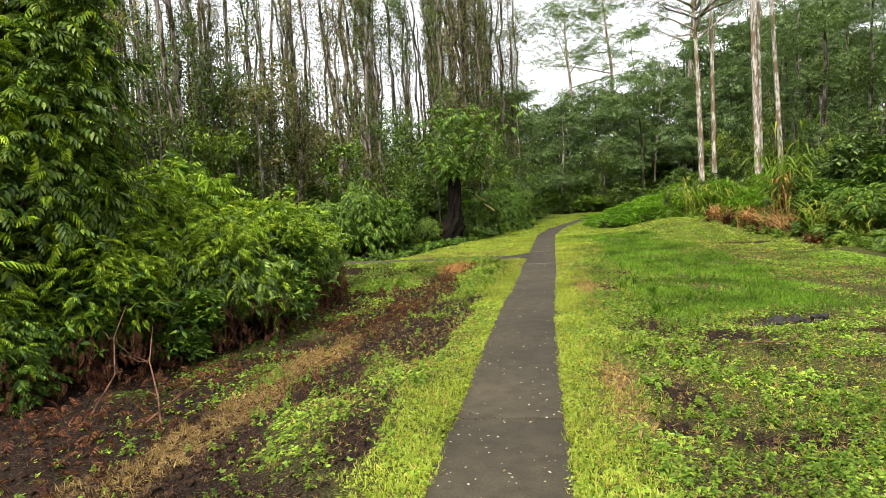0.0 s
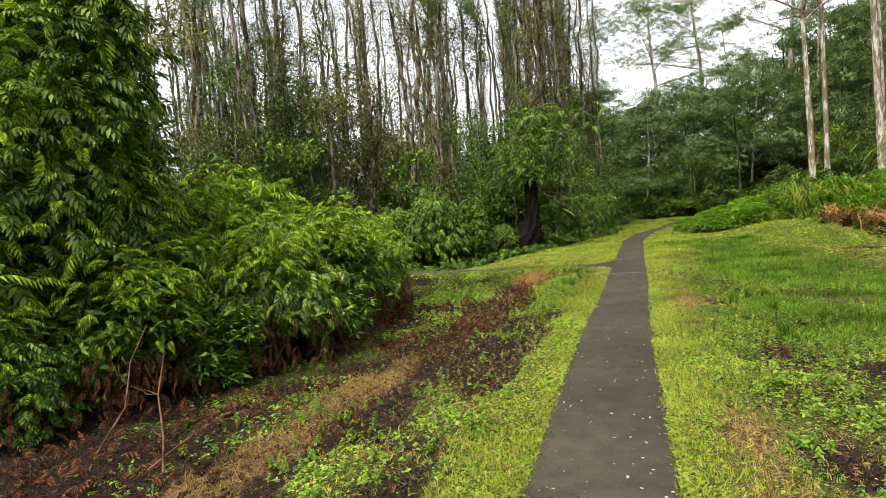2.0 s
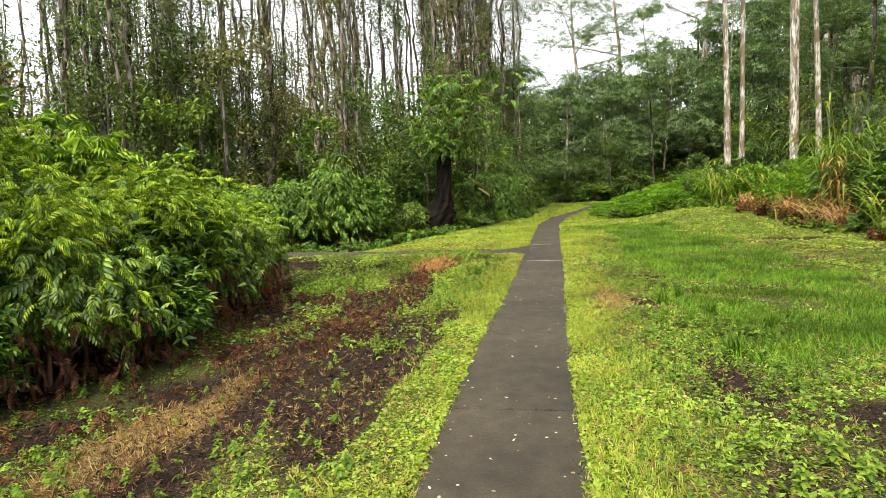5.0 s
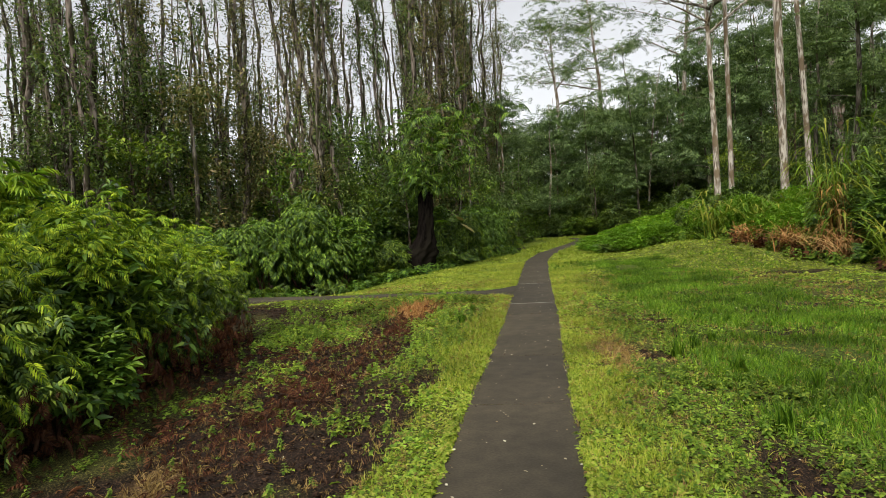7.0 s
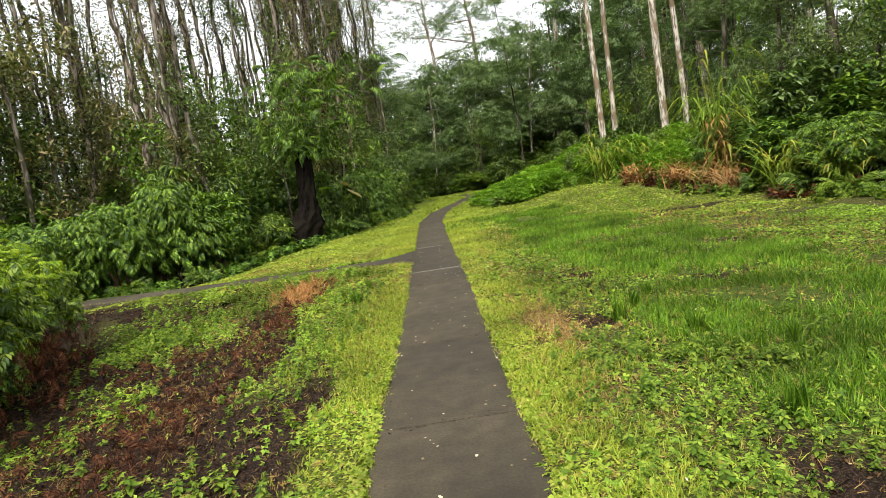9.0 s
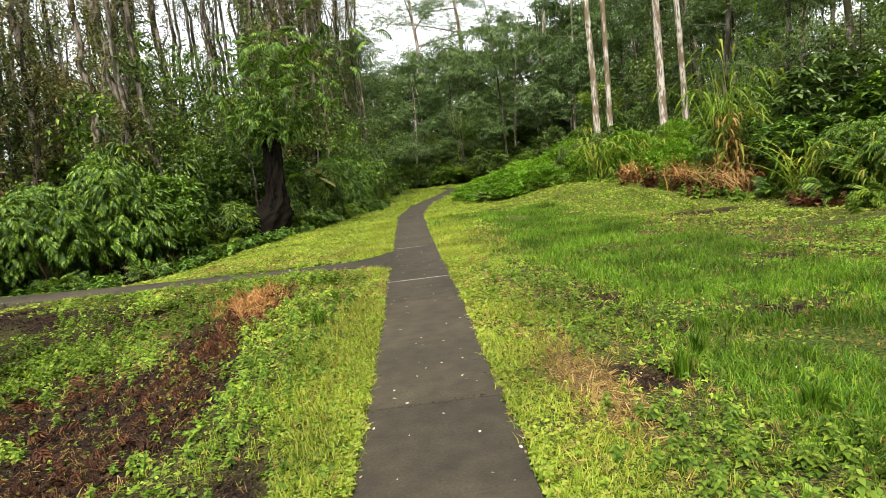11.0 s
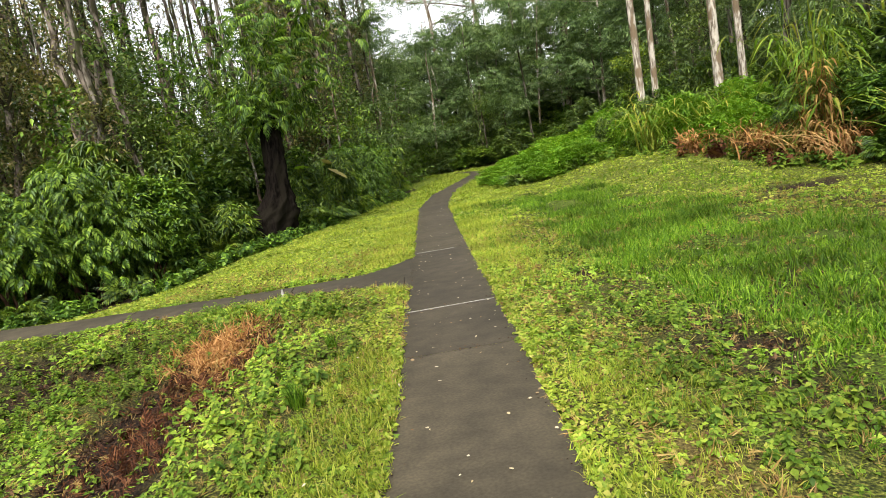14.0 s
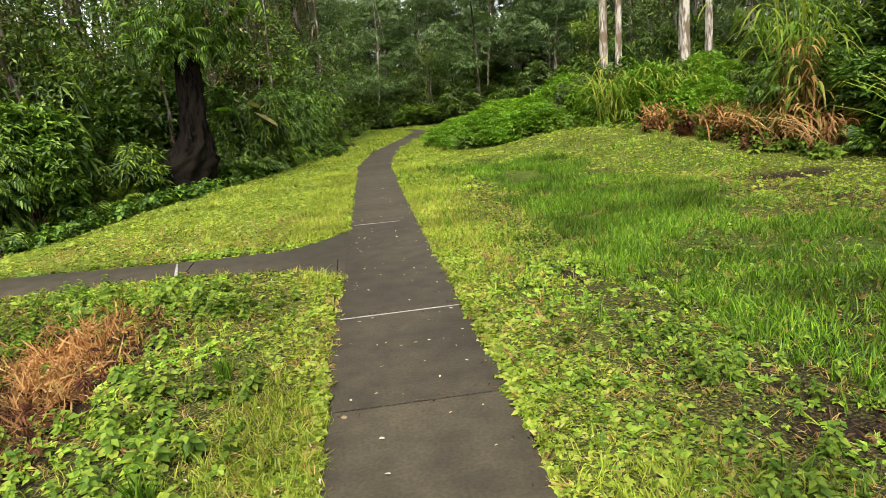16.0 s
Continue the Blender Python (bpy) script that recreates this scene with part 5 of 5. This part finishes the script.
def bank_edge(y):
    """Where the lawn meets the overgrown bank, east of the path."""
    return np.interp(y, [12, 18, 22, 25, 28, 31, 33], [11.6, 11.5, 11.5, 11.2, 10.7, 9.6, 8.0])


cover("weeds", "soft green weeds crowding the lawn's overgrown edge", 1500, WEEDS, (6.5, 13.5, 12, 33), lambda x, y: np.exp(-((x - bank_edge(y) - 0.25) / 0.42) ** 2) * smooth01(-0.8, 0.4, wav(x, y, 4, 12, 61)), 0.20, M_WEED, 61, 0.35)
cover("weeds", "withered rust-brown weeds at the bank's foot", 330, WEEDS, (9, 13, 14, 30), lambda x, y: np.exp(-((x - bank_edge(y) - 0.1) / 0.3) ** 2) * smooth01(0.0, 0.7, wav(x, y, 3, 11, 63)), 0.22, M_RUST, 62, 0.4)
cover("dry_grass", "flattened straw-coloured dry grass", 19000, TUFTS, (-3.0, 5.5, 4, 24), lambda x, y: straw_mask(x, y), 0.08, M_STRAW, 7, 0.9)
cover("dry_grass", "scattered dry straw among the lawn", 14000, TUFTS[:1], (-1.5, 9.5, 4, 24), lambda x, y: 0.6 + 0.4 * wav(x, y, 5, 11, 12), 0.052, M_STRAW, 17, 1.0, 0.02)
cover("dry_grass", "rust-brown dead stalks along the worn trail", 3600, TUFTS, (-2.2, 1.2, 7, 19.8), lambda x, y: np.exp(-((x - band_x(y) + 0.15) / 0.4) ** 2) * smooth01(-0.7, 0.8, wav(x, y, 3, 11, 19)) * (1 - 0.9 * straw_mask(x, y)) * smooth01(7.5, 10.5, y), 0.085, M_RUST, 19, 0.8)
cover("leaf_litter", "dark brown leaf litter over bare soil", 30000, [LEAF, SLIM], (-5.5, 6.5, 4, 21), lambda x, y: soil_mask(x, y) * 0.8, 0.05, M_LITTER, 8, 0.6, 0.012)
cover("leaf_litter", "brown leaf litter scattered through the lawn", 26000, [LEAF], (-1.5, 9.5, 4, 24), lambda x, y: 0.5 + 0.5 * wav(x, y, 6, 12, 15), 0.027, M_LITTER, 18, 0.4, 0.03)
cover("dead_fern", "rust-brown dead fern fronds on the soil", 420, [FROND_LOW], (-4.6, -0.4, 5.5, 17), lambda x, y: soil_mask(x, y) * smooth01(-0.1, 0.5, wav(x, y, 2, 8, 4) + 0.9 * np.exp(-(((x + 2.4) / 1.3) ** 2 + ((y - 7.6) / 1.6) ** 2))) * (x < band_x(y) - 0.35), 0.17, M_RUST, 9, 0.5, 0.04)


cover("fallen_leaves", "tiny pale fallen petals over the lawn", 1500, [LEAF], (0.0, 11.0, 5, 28), lambda x, y: 0.7 + 0.0 * x, 0.022, M_PETAL, 28, 0.4, 0.055)


def lone_tuft(x, y, seed, h):
    V, T = tuft_template(70, seed, 0.9)
    ob = new("grass_tuft", np_mesh("grass_tuft", V * np.array([h * 0.6, h * 0.6, h]), None, T, M_GRASS))
    ob.matrix_basis = pose(x, y, float(ground_z(x, y)) - 0.02)
    tagged(ob, "thick bright green grass tuft in the lawn", "grass tuft", "lawn tufts")


for k, (tx, ty, th) in enumerate([(4.05, 11.85, 0.30), (4.0, 14.3, 0.30), (4.3, 14.6, 0.26), (4.9, 13.0, 0.22), (4.35, 13.5, 0.24), (5.3, 16.2, 0.2), (1.35, 17.0, 0.22), (1.5, 18.2, 0.2), (4.75, 15.3, 0.22)]):
    lone_tuft(tx, ty, 900 + k, th)


def twig(points, r0, label, seed, mat):
    r = np.random.default_rng(seed)
    P = np.asarray(points, float)
    root = new("dead_branch")
    part("stem", tube(P, np.linspace(r0, r0 * 0.35, len(P)), 6), mat, root, smooth=True)
    for k in range(3):
        i = r.integers(1, len(P) - 1)
        LP, LR = limb(r, P[i], r.uniform(0, 6.28), r.uniform(0.2, 0.4), r.uniform(0.0, 0.9), r0 * 0.45, 5)
        part("side_twig", tube(LP, LR, 5), mat, root)
    tagged(root, label, "branch")


GZ = lambda x, y: float(ground_z(x, y))
twig([(4.45, 9.62, GZ(4.45, 9.6) + 0.03), (4.75, 9.64, -0.04), (4.98, 9.58, -0.04), (5.2, 9.8, -0.02), (5.5, 10.25, 0.0)], 0.012, "dark fallen branch lying on the lawn", 3, M_STEM)
twig([(-1.85, 7.9, -0.24), (-1.98, 8.1, 0.0), (-2.2, 8.35, 0.3), (-2.25, 8.55, 0.65)], 0.013, "bare dead branch leaning from the thicket's foot", 4, M_STEM)
twig([(-2.05, 7.95, -0.24), (-1.92, 8.2, -0.12), (-1.75, 8.45, 0.0), (-1.62, 8.7, 0.06)], 0.011, "bare dead branch leaning from the thicket's foot", 5, M_STEM)
twig([(-2.9, 8.3, -0.25), (-2.8, 8.6, 0.1), (-3.05, 9.0, 0.45), (-3.05, 9.3, 0.8)], 0.012, "bare dead branch leaning from the thicket's foot", 6, M_STEM)


# Added dark lumps that stand in for the black ruts in the lawn.
def dark_lump(x, y, sx, sy, sz, seed):
    bm = bmesh.new()
    bmesh.ops.create_icosphere(bm, subdivisions=3, radius=1)
    for v in bm.verts:
        n = 0.5 * noise.noise(v.co * 1.6 + Vector((seed, 0, 0))) + 0.3 * noise.noise(v.co * 4.5) + 0.12 * noise.noise(v.co * 11)
        v.co = v.co * (1 + n)
        v.co = Vector((v.co.x * sx, v.co.y * sy, v.co.z * sz))
    me = bpy.data.meshes.new("rock")
    bm.to_mesh(me)
    bm.free()
    me.materials.append(M_LUMP)
    ob = new("rock", me)
    ob.matrix_basis = pose(x, y, GZ(x, y), 0, 0, 37 * seed)
    tagged(ob, "low black lump standing in for a dark rut in the turf", "rock", "lawn rocks")


for k, (x, y, a, b, c) in enumerate([(5.35, 10.75, 0.17, 0.12, 0.08), (5.72, 10.95, 0.2, 0.15, 0.10), (6.1, 11.1, 0.19, 0.12, 0.09), (5.1, 10.7, 0.10, 0.08, 0.05), (5.55, 11.1, 0.12, 0.1, 0.07)]):
    dark_lump(x, y, a, b, c, k)


cover("dry_grass", "bright orange-straw heap at the trail's end", 1500, TUFTS, (-0.6, 1.2, 17.4, 20.2), lambda x, y: np.exp(-(((x - 0.28) / 0.28) ** 2 + ((y - 19.05) / 0.55) ** 2)), 0.13, M_HEAP, 41, 1.0)
cover("dead_fern", "rust-brown matted dead fern along the trail", 320, [FROND_LOW], (-2.2, 1.0, 8.5, 19.4), lambda x, y: np.exp(-((x - band_x(y)) / 0.34) ** 2) * smooth01(-0.2, 0.5, wav(x, y, 3, 10, 33)), 0.11, M_RUST, 42, 0.7, 0.05)


def rust_spots(x, y):
    v = 0.0
    for cx, cy, rx, ry in ((-1.5, 12.6, 0.55, 0.7), (-0.75, 12.7, 0.5, 0.3), (-3.1, 8.0, 0.8, 0.9), (-2.5, 9.4, 0.5, 0.7), (-1.7, 14.2, 0.35, 0.8), (0.25, 18.2, 0.35, 0.9), (1.1, 19.1, 0.12, 0.15), (-0.35, 13.6, 0.3, 0.6)):
        v = np.maximum(v, np.exp(-((x - cx) / rx) ** 2 - ((y - cy) / ry) ** 2))
    return v


cover("dead_fern", "heaped rust-red dead fern fronds at the thicket's foot", 1000, [FROND_LOW, FROND], (-4.4, 1.6, 6.2, 20), lambda x, y: rust_spots(x, y) ** 1.4, 0.15, M_RUST, 52, 0.7, 0.07)
cover("dry_grass", "rust-brown broken stalks over the turned soil", 5000, TUFTS, (-2.6, 1.3, 6, 19.6), lambda x, y: soil_mask(x, y) * smooth01(-0.3, 0.6, wav(x, y, 4, 12, 51)) * (0.3 + 0.7 * np.exp(-((x - band_x(y)) / 0.5) ** 2)), 0.07, M_LITTER, 53, 0.9)


def clod_template(seed):
    """A lump of turned soil, about 20 triangles."""
    r = np.random.default_rng(seed)
    bm = bmesh.new()
    bmesh.ops.create_icosphere(bm, subdivisions=1, radius=1.0)
    V = np.array([v.co[:] for v in bm.verts]) * r.uniform(0.45, 1.35, (len(bm.verts), 1)) + r.normal(0, 0.15, (len(bm.verts), 3))
    T = np.array([[v.index for v in f.verts] for f in bm.faces])
    bm.free()
    return V * np.array([1, 1, 0.6]), T


M_CLOD = plain_mat("turned_soil", (0.010, 0.006, 0.004), (0.050, 0.027, 0.016), 60, 0.98)
cover("soil_clods", "dark lumps of turned soil along the trail", 8000, [clod_template(k) for k in range(4)], (-3.0, 1.4, 5.0, 19.4), lambda x, y: soil_mask(x, y) * (0.12 + np.exp(-((x - band_x(y) - 0.05) / 0.36) ** 2)) * smooth01(-0.5, 0.6, wav(x, y, 3, 10, 35)), 0.026, M_CLOD, 43, 0.4, 0.005)


def path_leaves():
    r = np.random.default_rng(77)
    n = 560
    y = 4.5 + 27 * r.uniform(0, 1, n) ** 2.4
    u = np.sign(r.uniform(-1, 1, n)) * r.uniform(0, 1, n) ** 0.75 * 0.46
    P = np.column_stack([pcx(y) + u, y, np.full(n, 0.008)])
    V, T = stamp(ROUND, P, rot(r.uniform(0, 6.28, n), r.normal(0, 0.12, n), r.normal(0, 0.2, n)), r.uniform(0.010, 0.034, n))
    tagged(new("fallen_leaves", np_mesh("fallen_leaves", V, None, T, M_PETAL)), "small pale fallen leaves on the concrete path", "fallen leaves", kind="stuff")


path_leaves()


def path_crumbs():
    """Dark crumbs of soil and leaf gathered along the path's rims and joints."""
    r = np.random.default_rng(79)
    n = 900
    y = r.uniform(5, 26, n)
    u = np.sign(r.uniform(-1, 1, n)) * (0.465 - np.abs(r.normal(0, 0.05, n)))
    joint = r.uniform(0, 1, n) < 0.35
    near = np.array([7.2, 10.15, 12.4, 14.3, 17.5, 18.93, 22.6])
    y = np.where(joint, near[r.integers(0, len(near), n)] + r.normal(0, 0.035, n), y)
    u = np.where(joint, r.uniform(-0.45, 0.45, n), u)
    P = np.column_stack([pcx(y) + u, y, np.full(n, 0.005)])
    V, T = stamp(LEAF, P, rot(r.uniform(0, 6.28, n), r.normal(0, 0.1, n), r.normal(0, 0.2, n)), r.uniform(0.006, 0.026, n))
    tagged(new("path_litter", np_mesh("path_litter", V, None, T, M_LITTER)), "dark crumbs of soil and leaf on the concrete path", "litter", kind="stuff")


path_crumbs()
